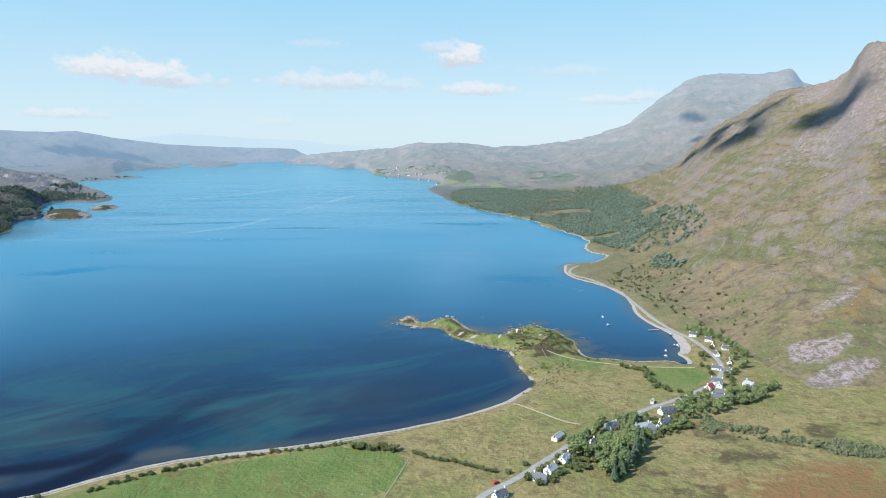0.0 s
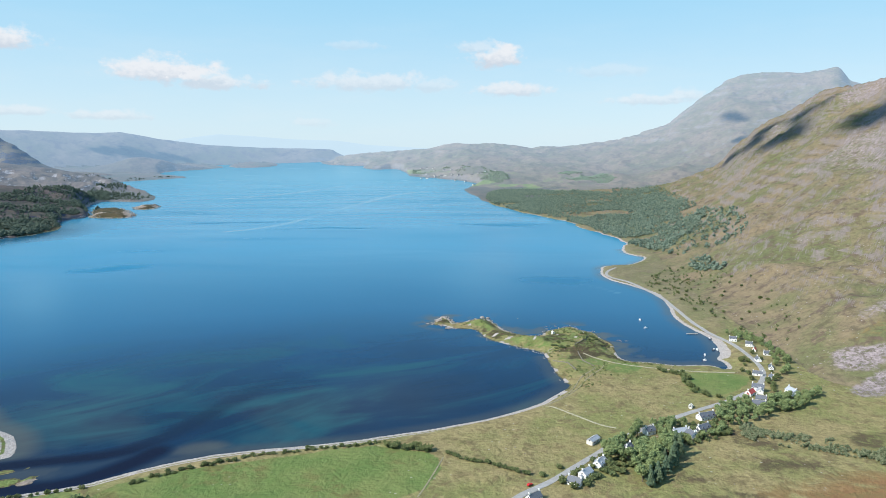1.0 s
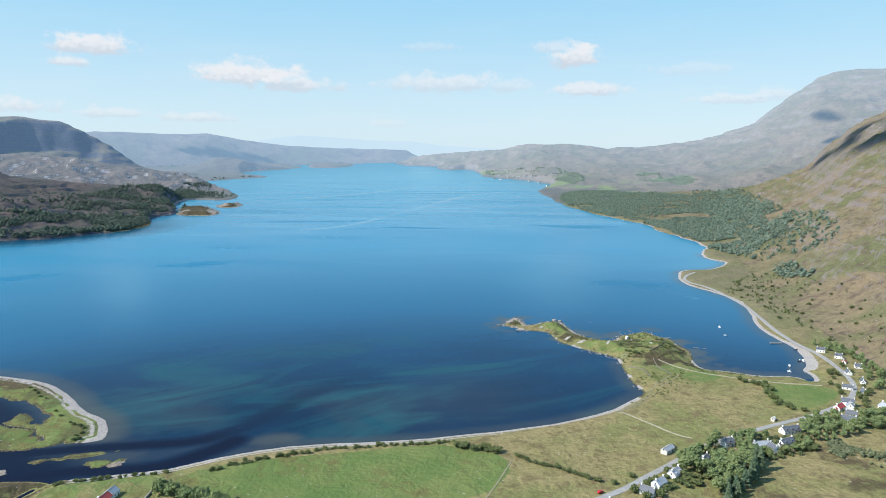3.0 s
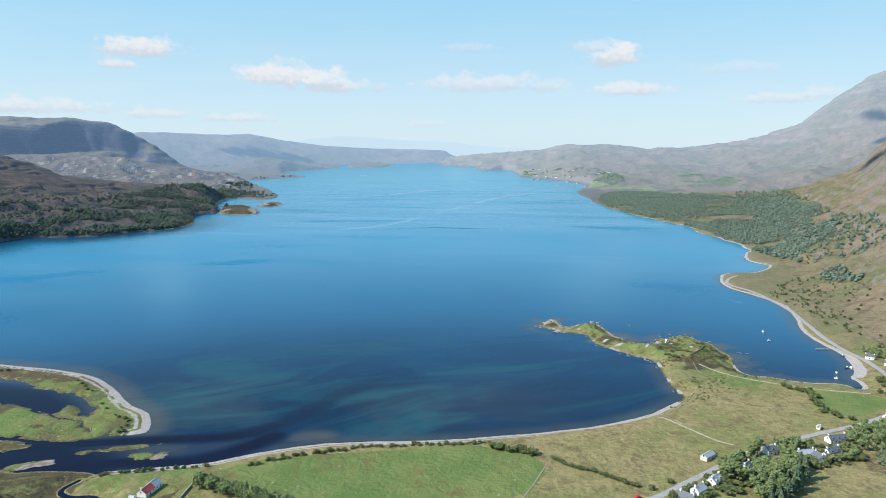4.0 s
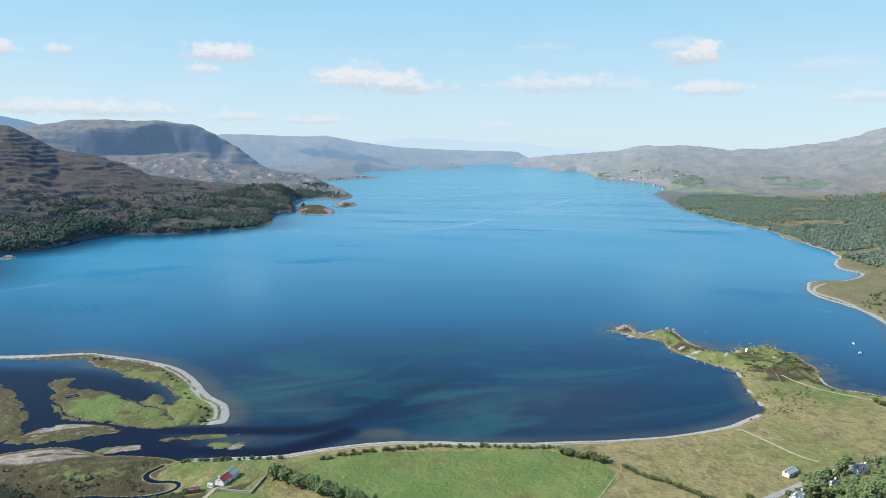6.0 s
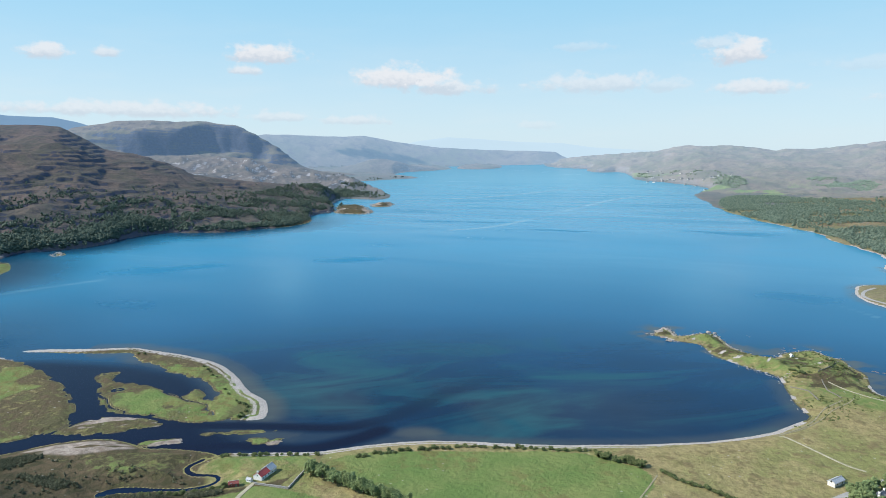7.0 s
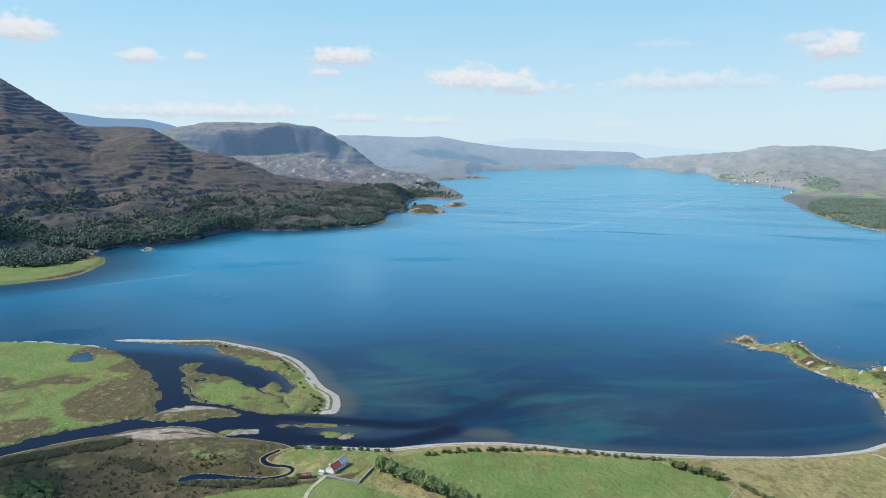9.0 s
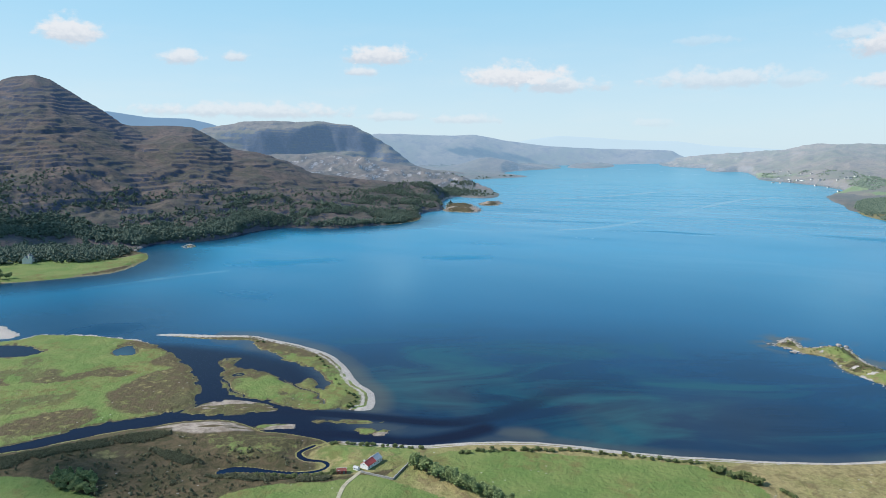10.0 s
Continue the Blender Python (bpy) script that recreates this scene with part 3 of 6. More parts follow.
            h = h + lumpy * body * ((crest(x, y, 140, 5, 31) - 0.5) * 50 + (rough(x, y, 40, 3, 32) - 0.5) * 18)
        elif name == "mountain":
            h = h + body * np.minimum(tall, 400) * ((crest(x, y, 520, 6, 33) - 0.55) * 0.24 + (rough(x, y, 200, 5, 34) - 0.5) * 0.10) + ease(on, 0.0, 0.1) * (crest(x, y, 130, 5, 44) - 0.5) * 32
            q = (h + 60 * rough(x, y, 420, 4, 47)) / 38.0
            h = h + (np.floor(q) + ease(q - np.floor(q), 0.6, 0.95) - q) * 38.0 * 0.16 * ease(on, 0.45, 0.7) * ease(rough(x, y, 300, 3, 48), 0.42, 0.58)
        elif name == "far_moor":
            h = h + body * ((rough(x, y, 400, 5, 35) - 0.5) * 40 + (crest(x, y, 260, 4, 38) - 0.5) * 16)
        if name in ("hillside", "mountain"):
            h = np.where(n > 0, np.minimum(h, lake + 2 + np.maximum(n, 0) * 1.2), -400)
        elif name in ("haze_hill", "blue_hill", "far_moor"):
            pass
        else:
            h = np.where(s > 0, np.minimum(h, lake + 2 + np.maximum(s, 0) * 0.9), -400)
        over = h > z
        z, which, steep = np.where(over, h, z), np.where(over, k, which), np.where(over, on, steep)
    which = np.where((which == 0) & (r > 2250), len(HILLS) + 1, which)
    return (z, which, n, s, m, i, steep) if full else z


# -- end of relief --
# ---------------------------------------------------------------- materials
def material(name):
    m = bpy.data.materials.new(name)
    m.use_nodes = True
    return m, Nodes(m.node_tree)


def finish(k, colour, roughness=0.9, bump=None, strength=0.4, distance=1.0, **more):
    inputs = {"Base Color": colour if isinstance(colour, bpy.types.NodeSocket) else (*colour, 1.0), "Roughness": roughness}
    inputs.update(more)
    if bump is not None:
        inputs["Normal"] = k.add("ShaderNodeBump", {"Height": bump, "Strength": strength, "Distance": distance}).outputs[0]
    shader = k.add("ShaderNodeBsdfPrincipled", inputs)
    k.add("ShaderNodeOutputMaterial", {"Surface": shader.outputs[0]})
    return shader


def land(name, grass, dry, heath, rock, crags=0.5, patch=0.012, stones=0.0, show=0.8, air=None, beyond=None, calm=1.0):
    """Hill and moor ground: grass, dry grass and heath in patches, bare rock where it is steep."""
    m, k = material(name)
    at = k.add("ShaderNodeNewGeometry")
    where = at.outputs["Position"]
    up = k.add("ShaderNodeSeparateXYZ", {0: at.outputs["True Normal"]}).outputs[2]
    big = k.noise(where, patch, 6.0, 0.6, 0.4)
    mid = k.noise(where, patch * 6, 6.0, 0.62, 0.3)
    small = k.noise(where, patch * 24, 5.0, 0.65)
    out = k.add("ShaderNodeVectorMath", {0: where}, operation="LENGTH").outputs["Value"]
    near_grass, near_dry, near_heath = grass, dry, heath
    if beyond:
        # the rough pasture gives way to hill grass along the shore
        along_shore = k.ramp(out, 560.0, 860.0)
        near_grass, near_dry, near_heath = (k.mix(along_shore, p, q) for p, q in zip((grass, dry, heath), beyond))
    c = k.mix(k.ramp(big, 0.38, 0.62), near_grass, near_dry)
    c = k.mix(k.ramp(mid, 0.50, 0.66), c, near_heath)
    c = k.mix(k.ramp(small, 0.35, 0.75, 0.0, 0.5 * calm), c, tuple(v * 0.55 for v in heath))
    tussock = k.noise(where, patch * 9, 5.0, 0.68, 0.5)
    c = k.mix(k.ramp(tussock, 0.52, 0.66, 0.0, 0.55 * calm), c, tuple(v * q for v, q in zip(heath, (0.62, 0.72, 0.6))))
    c = k.mix(k.ramp(tussock, 0.44, 0.32, 0.0, 0.45 * calm), c, tuple(min(1, v * 1.25) for v in dry))
    strata = k.noise(k.scaled(where, 0.012, 0.012, 0.20), 1.0, 6.0, 0.68, 0.7)
    bare = k.math("ADD", k.ramp(up, 0.93, 0.62, 0.0, 1.0), k.math("MULTIPLY", k.math("SUBTRACT", mid, 0.5), 1.2))
    bare = k.math("ADD", bare, k.math("MULTIPLY", k.math("SUBTRACT", strata, 0.5), 2.5))
    rocky = k.mix(k.ramp(small, 0.3, 0.7), tuple(v * 0.6 for v in rock), rock)
    c = k.mix(k.math("MULTIPLY", k.ramp(bare, 0.75 - 0.5 * crags, 1.25 - 0.5 * crags), show), c, rocky)
    cov = k.add("ShaderNodeVertexColor", layer_name="cover")
    part = k.add("ShaderNodeSeparateColor", {0: cov.outputs[0]})
    cov2 = k.add("ShaderNodeVertexColor", layer_name="cover_two")
    part2 = k.add("ShaderNodeSeparateColor", {0: cov2.outputs[0]})
    tuft = k.noise(where, 0.14, 6.0, 0.65, 0.4)
    field = k.noise(where, 0.03, 5.0, 0.6)
    green = k.mix(k.ramp(field, 0.35, 0.65), (0.100, 0.150, 0.044), (0.150, 0.176, 0.060))
    green = k.mix(k.math("MULTIPLY", k.ramp(tuft, 0.40, 0.62), k.ramp(k.noise(where, 0.017, 4.0, 0.6), 0.48, 0.60, 0.0, 0.85)), green, (0.13, 0.105, 0.042))
    green = k.mix(k.ramp(small, 0.4, 0.75, 0.0, 0.35), green, (0.07, 0.11, 0.025))
    shingle = k.mix(k.ramp(k.noise(where, 1.3, 6.0, 0.7), 0.3, 0.75), (0.245, 0.215, 0.195), (0.455, 0.42, 0.39))
    brown = k.mix(k.ramp(tuft, 0.35, 0.65), (0.044, 0.042, 0.020), (0.092, 0.068, 0.040))
    rust = k.mix(k.ramp(tuft, 0.35, 0.7), (0.215, 0.112, 0.052), (0.165, 0.124, 0.052))
    boulders = k.noise(where, 0.22, 6.0, 0.7, 0.6)
    scree = k.mix(k.ramp(boulders, 0.35, 0.65), (0.125, 0.104, 0.102), (0.300, 0.250, 0.246))
    mud = k.mix(k.ramp(tuft, 0.4, 0.62), (0.06, 0.05, 0.032), (0.10, 0.10, 0.04))

    def blurred(v, keen=0.35):
        return k.ramp(k.math("ADD", v, k.math("MULTIPLY", k.math("SUBTRACT", tuft, 0.5), 1.1)), 0.5 - keen / 2, 0.5 + keen / 2)

    c = k.mix(blurred(part.outputs[2]), c, brown)
    c = k.mix(blurred(part2.outputs[0]), c, rust)
    c = k.mix(k.math("MULTIPLY", blurred(part2.outputs[1], 0.4), k.ramp(boulders, 0.32, 0.54)), c, scree)
    c = k.mix(blurred(part.outputs[0], 0.25), c, green)
    c = k.mix(blurred(part2.outputs[2]), c, mud)
    c = k.mix(k.ramp(k.math("ADD", part.outputs[1], k.math("MULTIPLY", k.math("SUBTRACT", k.noise(where, 0.45, 5.0, 0.65), 0.5), 0.9)), 0.38, 0.62), c, shingle)
    sand = k.mix(k.ramp(tuft, 0.35, 0.65), (0.165, 0.130, 0.105), (0.315, 0.265, 0.225))
    c = k.mix(k.ramp(cov2.outputs["Alpha"], 0.3, 0.7), c, sand)
    if stones:
        v = k.add("ShaderNodeTexVoronoi", {"Vector": where, "Scale": 0.16, "Randomness": 1.0})
        dot = k.math("MULTIPLY", k.ramp(v.outputs["Distance"], 0.13, 0.09), k.ramp(k.noise(where, 0.02, 3.0), 0.48, 0.6))
        c = k.mix(k.math("MULTIPLY", dot, stones), c, (0.40, 0.37, 0.33))
    shader = finish(k, c, 0.95, k.math("ADD", k.math("ADD", small, k.math("MULTIPLY", mid, 2.5)), k.math("MULTIPLY", strata, 3.0 * crags)), 0.5 * calm, 2.0, **{"Specular IOR Level": 0.15})
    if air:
        # haze of miles of bright air, put in as emission growing with distance
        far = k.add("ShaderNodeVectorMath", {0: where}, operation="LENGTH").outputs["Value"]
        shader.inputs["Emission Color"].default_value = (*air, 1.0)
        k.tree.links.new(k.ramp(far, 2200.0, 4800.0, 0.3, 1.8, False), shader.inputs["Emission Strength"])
    return m


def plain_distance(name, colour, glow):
    """Hills too far to show any ground: a backdrop with haze painted as blue emission."""
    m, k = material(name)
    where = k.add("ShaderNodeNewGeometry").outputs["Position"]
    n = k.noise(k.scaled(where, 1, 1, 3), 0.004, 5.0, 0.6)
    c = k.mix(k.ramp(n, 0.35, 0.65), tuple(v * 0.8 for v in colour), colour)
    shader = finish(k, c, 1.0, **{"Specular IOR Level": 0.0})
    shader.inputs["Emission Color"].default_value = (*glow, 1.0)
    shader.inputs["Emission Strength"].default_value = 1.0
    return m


# a palette's last colour tuple is haze, painted on as blue emission
LAND = {
    "ground": land("lowland", (0.186, 0.190, 0.070), (0.268, 0.218, 0.104), (0.170, 0.134, 0.066), (0.33, 0.30, 0.27), 0.15, 0.018, 0.45,
                   beyond=((0.146, 0.150, 0.072), (0.195, 0.168, 0.100), (0.155, 0.130, 0.088))),
    "hillside": land("north_slope", (0.122, 0.130, 0.058), (0.200, 0.156, 0.096), (0.118, 0.088, 0.064), (0.225, 0.194, 0.190), 0.62, 0.010, 0.45, 0.66),
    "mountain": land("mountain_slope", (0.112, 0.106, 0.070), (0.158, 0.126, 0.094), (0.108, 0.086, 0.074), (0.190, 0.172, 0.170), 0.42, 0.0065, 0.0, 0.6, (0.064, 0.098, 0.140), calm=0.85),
    # dim palette and dark blue rock: the ledges' shade put into colour
    "south_peak": land("shaded_south_slope", (0.058, 0.053, 0.032), (0.104, 0.074, 0.053), (0.050, 0.040, 0.034), (0.036, 0.041, 0.058), 0.62, 0.010, 0.0, 0.85, (0.017, 0.034, 0.076)),
    # dark blue rock: shade of the cliff face put into colour
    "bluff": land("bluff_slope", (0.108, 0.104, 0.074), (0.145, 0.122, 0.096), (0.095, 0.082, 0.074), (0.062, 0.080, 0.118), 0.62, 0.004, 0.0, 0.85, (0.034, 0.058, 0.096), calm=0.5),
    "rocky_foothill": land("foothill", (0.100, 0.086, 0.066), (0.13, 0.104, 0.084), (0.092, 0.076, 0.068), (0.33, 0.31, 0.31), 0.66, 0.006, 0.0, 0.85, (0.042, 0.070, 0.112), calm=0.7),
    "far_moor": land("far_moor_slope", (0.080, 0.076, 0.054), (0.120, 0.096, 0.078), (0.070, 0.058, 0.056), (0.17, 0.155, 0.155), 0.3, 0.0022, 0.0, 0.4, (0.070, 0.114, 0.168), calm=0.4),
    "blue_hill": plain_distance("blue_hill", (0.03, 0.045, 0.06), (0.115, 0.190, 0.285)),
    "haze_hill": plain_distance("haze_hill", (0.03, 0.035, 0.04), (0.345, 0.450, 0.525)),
}
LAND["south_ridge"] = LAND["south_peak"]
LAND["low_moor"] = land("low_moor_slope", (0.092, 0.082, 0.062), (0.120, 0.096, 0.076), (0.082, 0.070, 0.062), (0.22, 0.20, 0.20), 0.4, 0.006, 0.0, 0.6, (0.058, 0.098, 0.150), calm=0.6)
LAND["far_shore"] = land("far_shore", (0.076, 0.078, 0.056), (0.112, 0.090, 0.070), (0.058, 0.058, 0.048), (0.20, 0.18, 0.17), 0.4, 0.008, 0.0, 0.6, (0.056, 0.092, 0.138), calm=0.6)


def water_material():
    m, k = material("loch_water")
    where = k.add("ShaderNodeNewGeometry").outputs["Position"]
    shoal = k.add("ShaderNodeVertexColor", layer_name="shoal")
    part = k.add("ShaderNodeSeparateColor", {0: shoal.outputs[0]})
    # currents off the river mouth draw the shoals out into streaks
    drawn = k.add("ShaderNodeMapping", {"Vector": where, "Rotation": (0, 0, radians(33)), "Scale": (2.6, 1.0, 1.0)}, vector_type="TEXTURE").outputs[0]
    drift = k.noise(drawn, 0.014, 6.0, 0.58, 1.3)
    cloudy = k.noise(where, 0.0035, 4.0, 0.55, 0.5)
    deep = k.mix(k.ramp(cloudy, 0.35, 0.65), (0.0005, 0.009, 0.032), (0.0005, 0.020, 0.058))
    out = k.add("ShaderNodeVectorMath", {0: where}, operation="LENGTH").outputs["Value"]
    # dark in the bay, paler down the loch: grazing sky reflection painted into colour
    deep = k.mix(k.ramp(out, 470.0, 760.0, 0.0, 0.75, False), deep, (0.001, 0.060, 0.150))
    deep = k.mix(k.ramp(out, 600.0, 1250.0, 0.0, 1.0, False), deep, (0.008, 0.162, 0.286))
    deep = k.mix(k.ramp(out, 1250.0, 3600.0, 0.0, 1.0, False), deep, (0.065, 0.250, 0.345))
    pale = k.math("MULTIPLY", part.outputs[0], k.ramp(drift, 0.45, 0.68))
    c = k.mix(pale, deep, (0.004, 0.054, 0.076))
    dull = k.math("MULTIPLY", part.outputs[0], k.ramp(drift, 0.48, 0.28, 0.0, 0.45))
    c = k.mix(dull, c, (0.002, 0.012, 0.034))
    c = k.mix(k.math("MULTIPLY", part.outputs[1], k.ramp(drift, 0.25, 0.6, 0.5, 1.0)), c, (0.058, 0.062, 0.058))
    # river channels, and the hill's reflection painted dark off the south shore
    c = k.mix(part.outputs[2], c, (0.004, 0.006, 0.020))
    # breeze: broad lanes of ruffled and of smooth water, in roughness and colour
    lanes = k.noise(k.scaled(where, 0.0011, 0.0052, 1.0), 1.0, 6.0, 0.62, 0.9)
    streaks = k.noise(k.scaled(where, 0.0022, 0.0085, 1.0), 1.0, 6.0, 0.62, 1.0)
    ruffle = k.add("ShaderNodeVertexColor", layer_name="breeze")
    gusty = k.add("ShaderNodeSeparateColor", {0: ruffle.outputs[0]})
    gust, slick = gusty.outputs[0], gusty.outputs[1]
    wind = k.math("ADD", k.math("ADD", lanes, k.math("MULTIPLY", k.math("SUBTRACT", streaks, 0.5), 0.5)), k.math("MULTIPLY", gust, 0.6))
    gloss = k.math("MULTIPLY", k.ramp(wind, 0.42, 1.0, 0.20, 0.36), k.math("SUBTRACT", 1.0, k.math("MULTIPLY", slick, 0.4)))
    # darker where ruffled, paler where smooth: sky reflection painted into base colour
    ruffled = k.math("MULTIPLY", k.ramp(wind, 0.50, 0.78), k.ramp(out, 1150.0, 1900.0, 0.0, 0.42, False))
    c = k.mix(ruffled, c, (0.004, 0.085, 0.165))
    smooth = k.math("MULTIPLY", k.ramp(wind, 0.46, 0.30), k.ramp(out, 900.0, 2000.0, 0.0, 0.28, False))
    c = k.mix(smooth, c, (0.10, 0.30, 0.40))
    # wakes and cloud reflections painted in as a paler colour
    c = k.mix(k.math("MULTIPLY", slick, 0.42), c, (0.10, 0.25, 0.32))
    ripple = k.noise(k.scaled(where, 0.5, 0.9, 1.0), 1.0, 3.0, 0.6)
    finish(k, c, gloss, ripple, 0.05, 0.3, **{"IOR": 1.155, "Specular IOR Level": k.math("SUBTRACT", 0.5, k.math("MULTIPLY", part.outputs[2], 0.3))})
    return m


# ---------------------------------------------------------------- land and water
def rings():
    out, r = [0.0, 40, 80, 120, 150, 175, 200, 220], 235.0
    while r < 4880:
        out.append(r)
        r += min(max(r * r / EYE * radians(0.085), 0.6), 6.0 if r < 2900 else 13.0)
    return np.array(out + [4950.0])


def spokes(fine):
    near = np.arange(-37.0, 68.0, fine)
    rest = np.linspace(68.0, 323.0, 120, endpoint=False)
    return np.concatenate([near, rest])


def sheet_points(radii, angles):
    r, a = np.meshgrid(radii, np.radians(angles), indexing="ij")
    return -r * np.sin(a), r * np.cos(a)


def quads(rows, cols):
    i, j = np.meshgrid(np.arange(rows - 1), np.arange(cols), indexing="ij")
    k = (j + 1) % cols
    return np.stack([i * cols + j, (i + 1) * cols + j, (i + 1) * cols + k, i * cols + k], -1).reshape(-1, 4)[:, ::-1]


def mesh_from(name, points, faces, layers):
    used, back = np.unique(faces, return_inverse=True)
    back = back.reshape(faces.shape)
    me = bpy.data.meshes.new(name)
    me.vertices.add(len(used))
    me.vertices.foreach_set("co", points[used].astype(np.float32).ravel())
    me.loops.add(back.size)
    me.loops.foreach_set("vertex_index", back.astype(np.int32).ravel())
    me.polygons.add(len(back))
    me.polygons.foreach_set("loop_start", np.arange(0, back.size, 4, dtype=np.int32))
    me.polygons.foreach_set("loop_total", np.full(len(back), 4, np.int32))
    me.polygons.foreach_set("use_smooth", np.ones(len(back), bool))
    for key, values in layers.items():
        at = me.color_attributes.new(key, "FLOAT_COLOR", "POINT")
        at.data.foreach_set("color", values[used].astype(np.float32).ravel())
    me.update(calc_edges=True)
    return me


LABELS = {
    "ground": "rough golden grassland and green pasture round a sea loch",
    "hillside": "steep grassy hillside with grey crags and pale scree",
    "mountain": "broad grey-brown mountain and moor beyond the loch",
    "south_peak": "dark conical sandstone peak with stepped ledges",
    "south_ridge": "dark heathery ridge with stepped sandstone crags",
    "bluff": "flat-topped bluff with a shaded cliff face",
    "rocky_foothill": "low foothill of pale bare rock and heather",
    "far_moor": "long hazy moor at the head of the loch",
    "low_moor": "low rocky moor above the far shore",
    "far_shore": "low rocky shore land at the far end of the loch",
    "blue_hill": "distant blue hill behind the ridge",
    "haze_hill": "faint line of hills on the horizon",
}


def covers(x, y, which, n, s, m, i, steep):
    """What grows or lies where: pasture, shingle, brown marsh; bracken, scree, mud."""
    u, v = wobble(x, y)
    a, r = np.degrees(np.arctan2(-x, y)), np.hypot(x, y)
    size = np.shape(x)
    edge = lambda o, soft: np.clip(0.5 + inside(u, v, o) / soft, 0, 1)
    pasture = np.max([edge(o, 7.0) for o in (P1, P2, P3, P4, MEADOW3)] + [edge(MARSHGREEN, 14.0) * 0.42], 0)
    flat = np.where(m > 2, 0.15 + 0.85 * ease(rough(x, y, 75, 4, 50), 0.36, 0.48), 0)
    flat = flat * (1 - 0.9 * np.max([edge(o, 16.0) for o in (MEADOWBROWN, MEADOWBROWN2, BAR)], 0))
    pasture = np.maximum(pasture, flat)
    fields = edge(FAR_VILLAGE, 120.0) * ease(rough(x, y, 110, 4, 96), 0.50, 0.62) * 0.5
    fields = np.maximum(fields, (which == 2) * (1 - ease(steep, 0.25, 0.5)) * ease(a, -14, -4) * ease(rough(x, y, 150, 5, 68), 0.48, 0.60) * 0.6)
    pasture = np.maximum(pasture, fields)
    head = edge(NORTH_head, 20.0) * (y > 520) * (0.2 + 0.5 * rough(x, y, 24, 3, 59))
    pasture = np.maximum(pasture, head)
    head_zone = (x < 128) * (x > -62) * (y > 478) * (y < 725)
    width = 6.6 - 3.2 * ease(x, -70, 30)
    beach = np.where(n > -1.5, 1 - ease(n, width - 1.5, width + 2.5), 0) * (along(u, v, NORTH_beach + NORTH_head[:2]) < 14) * ease(x + 10 * (rough(x, y, 6, 2, 98) - 0.5), -264, -250)
    corner = 6.0 * np.exp(-(along(x, y, [(207, 570), (216, 600), (219, 640)]) / 16) ** 2)
    shore = np.where((n > -1.5), 1 - ease(n, 2.6 + corner, 4.8 + corner), 0) * (along(u, v, NORTH_bay[:24]) < 14)
    shore = np.maximum(shore, np.where(n > -1.5, 1 - ease(n, 2.0, 4.5), 0) * ease(rough(x, y, 30, 2, 51), 0.48, 0.6) * (y > 450) * (r < 1900) * (1 - head_zone))
    # bare ledges and stones round the headland, palest at the tip and along the south side
    pale_side = np.maximum(1 - ease(along(x, y, [(28, 606), (60, 580)]), 8, 22), 1 - ease(x, -22, 6))
    shore = np.maximum(shore, head_zone * np.where(n > -1.5, 1 - ease(n, 1.6, 4.2), 0) * ease(rough(x, y, 7, 3, 94), 0.56 - 0.16 * pale_side, 0.68 - 0.12 * pale_side) * 0.9)
    spit = np.clip(1.5 - along(u, v, rounded(SPIT[:13], False)) / (9.5 + 3 * (rough(x, y, 40, 2, 97) - 0.5)), 0, 1) * (m > -1)
    spit = np.maximum(spit, np.clip(1.5 - along(u, v, rounded([MEADOW[2], *MEADOW[3:8]], False)) / 5.5, 0, 1) * (m > -1))
    spit = np.maximum(spit, edge(GRAVEL, 6.0) * (m > -1))
    lie = rough((x + y) * 0.25, y - x, 9, 3, 52)
    bars = np.maximum(edge(GRAVELBANK, 10.0) * ease(lie, 0.15, 0.38), np.maximum(edge(BAR, 8.0), edge(BAR_THREE, 5.0)) * ease(lie, 0.36, 0.52))
    bars = np.maximum(bars, np.where(m > -1.5, np.max([edge(o, 6.0) for o in (EYOT1, EYOT2)], 0) * ease(lie, 0.62, 0.7), 0))
    rim = (1 - 0.8 * edge(MEADOW3, 60.0)) * np.where((s > -1.5) & (s < 4.5), 0.5 * ease(rough(x, y, 60, 2, 53), 0.35, 0.6), 0) * (np.hypot(x, y) < 2600)
    isle = np.where(i > -2, 1 - ease(i, 2, 6), 0) * 0.45 * ease(rough(x, y, 26, 3, 92), 0.40, 0.6)
    slab = edge(NORTH_head, 14.0) * (y > 560) * ease(rough(x * 0.7 + y * 0.7, (y - x) * 1.6, 12, 3, 93), 0.66, 0.74) * ease(y, 575, 620) * 0.8
    shingle = np.max([beach, shore, spit, rim, isle, slab], 0)
    marsh = np.maximum(edge(MARSH, 14.0) * (1 - edge(MARSHGREEN, 10.0)) * (n > 0), edge(DARKM, 24.0) * 0.62)
    marsh = np.maximum(marsh, head_zone * (y > 560) * (n > 3) * ease(rough(x, y, 20, 4, 95), 0.47, 0.60) * 0.72)
    marsh = np.where(np.maximum(n, m) > 0, marsh, 0)
    heath = np.where((s > 4) & (which == 0) & (edge(MEADOW3, 8.0) < 0.3), 0.72, 0)
    marsh = np.maximum(marsh, heath)
    marsh = np.maximum(marsh, np.where(m > 0, 0.62, 0))
    estuary = (n > 0.6) & (x < -205) & (y < 330) & (y > 60) & (x > -520)
    marsh = np.maximum(marsh, estuary * 0.72)
    yard = edge([(-264, 286), (-262, 312), (-205, 332), (-196, 312), (-216, 283), (-240, 266), (-246, 280)], 6.0)
    marsh = marsh * (1 - edge(MOSS, 10.0) * 0.45) * (1 - 0.8 * yard)
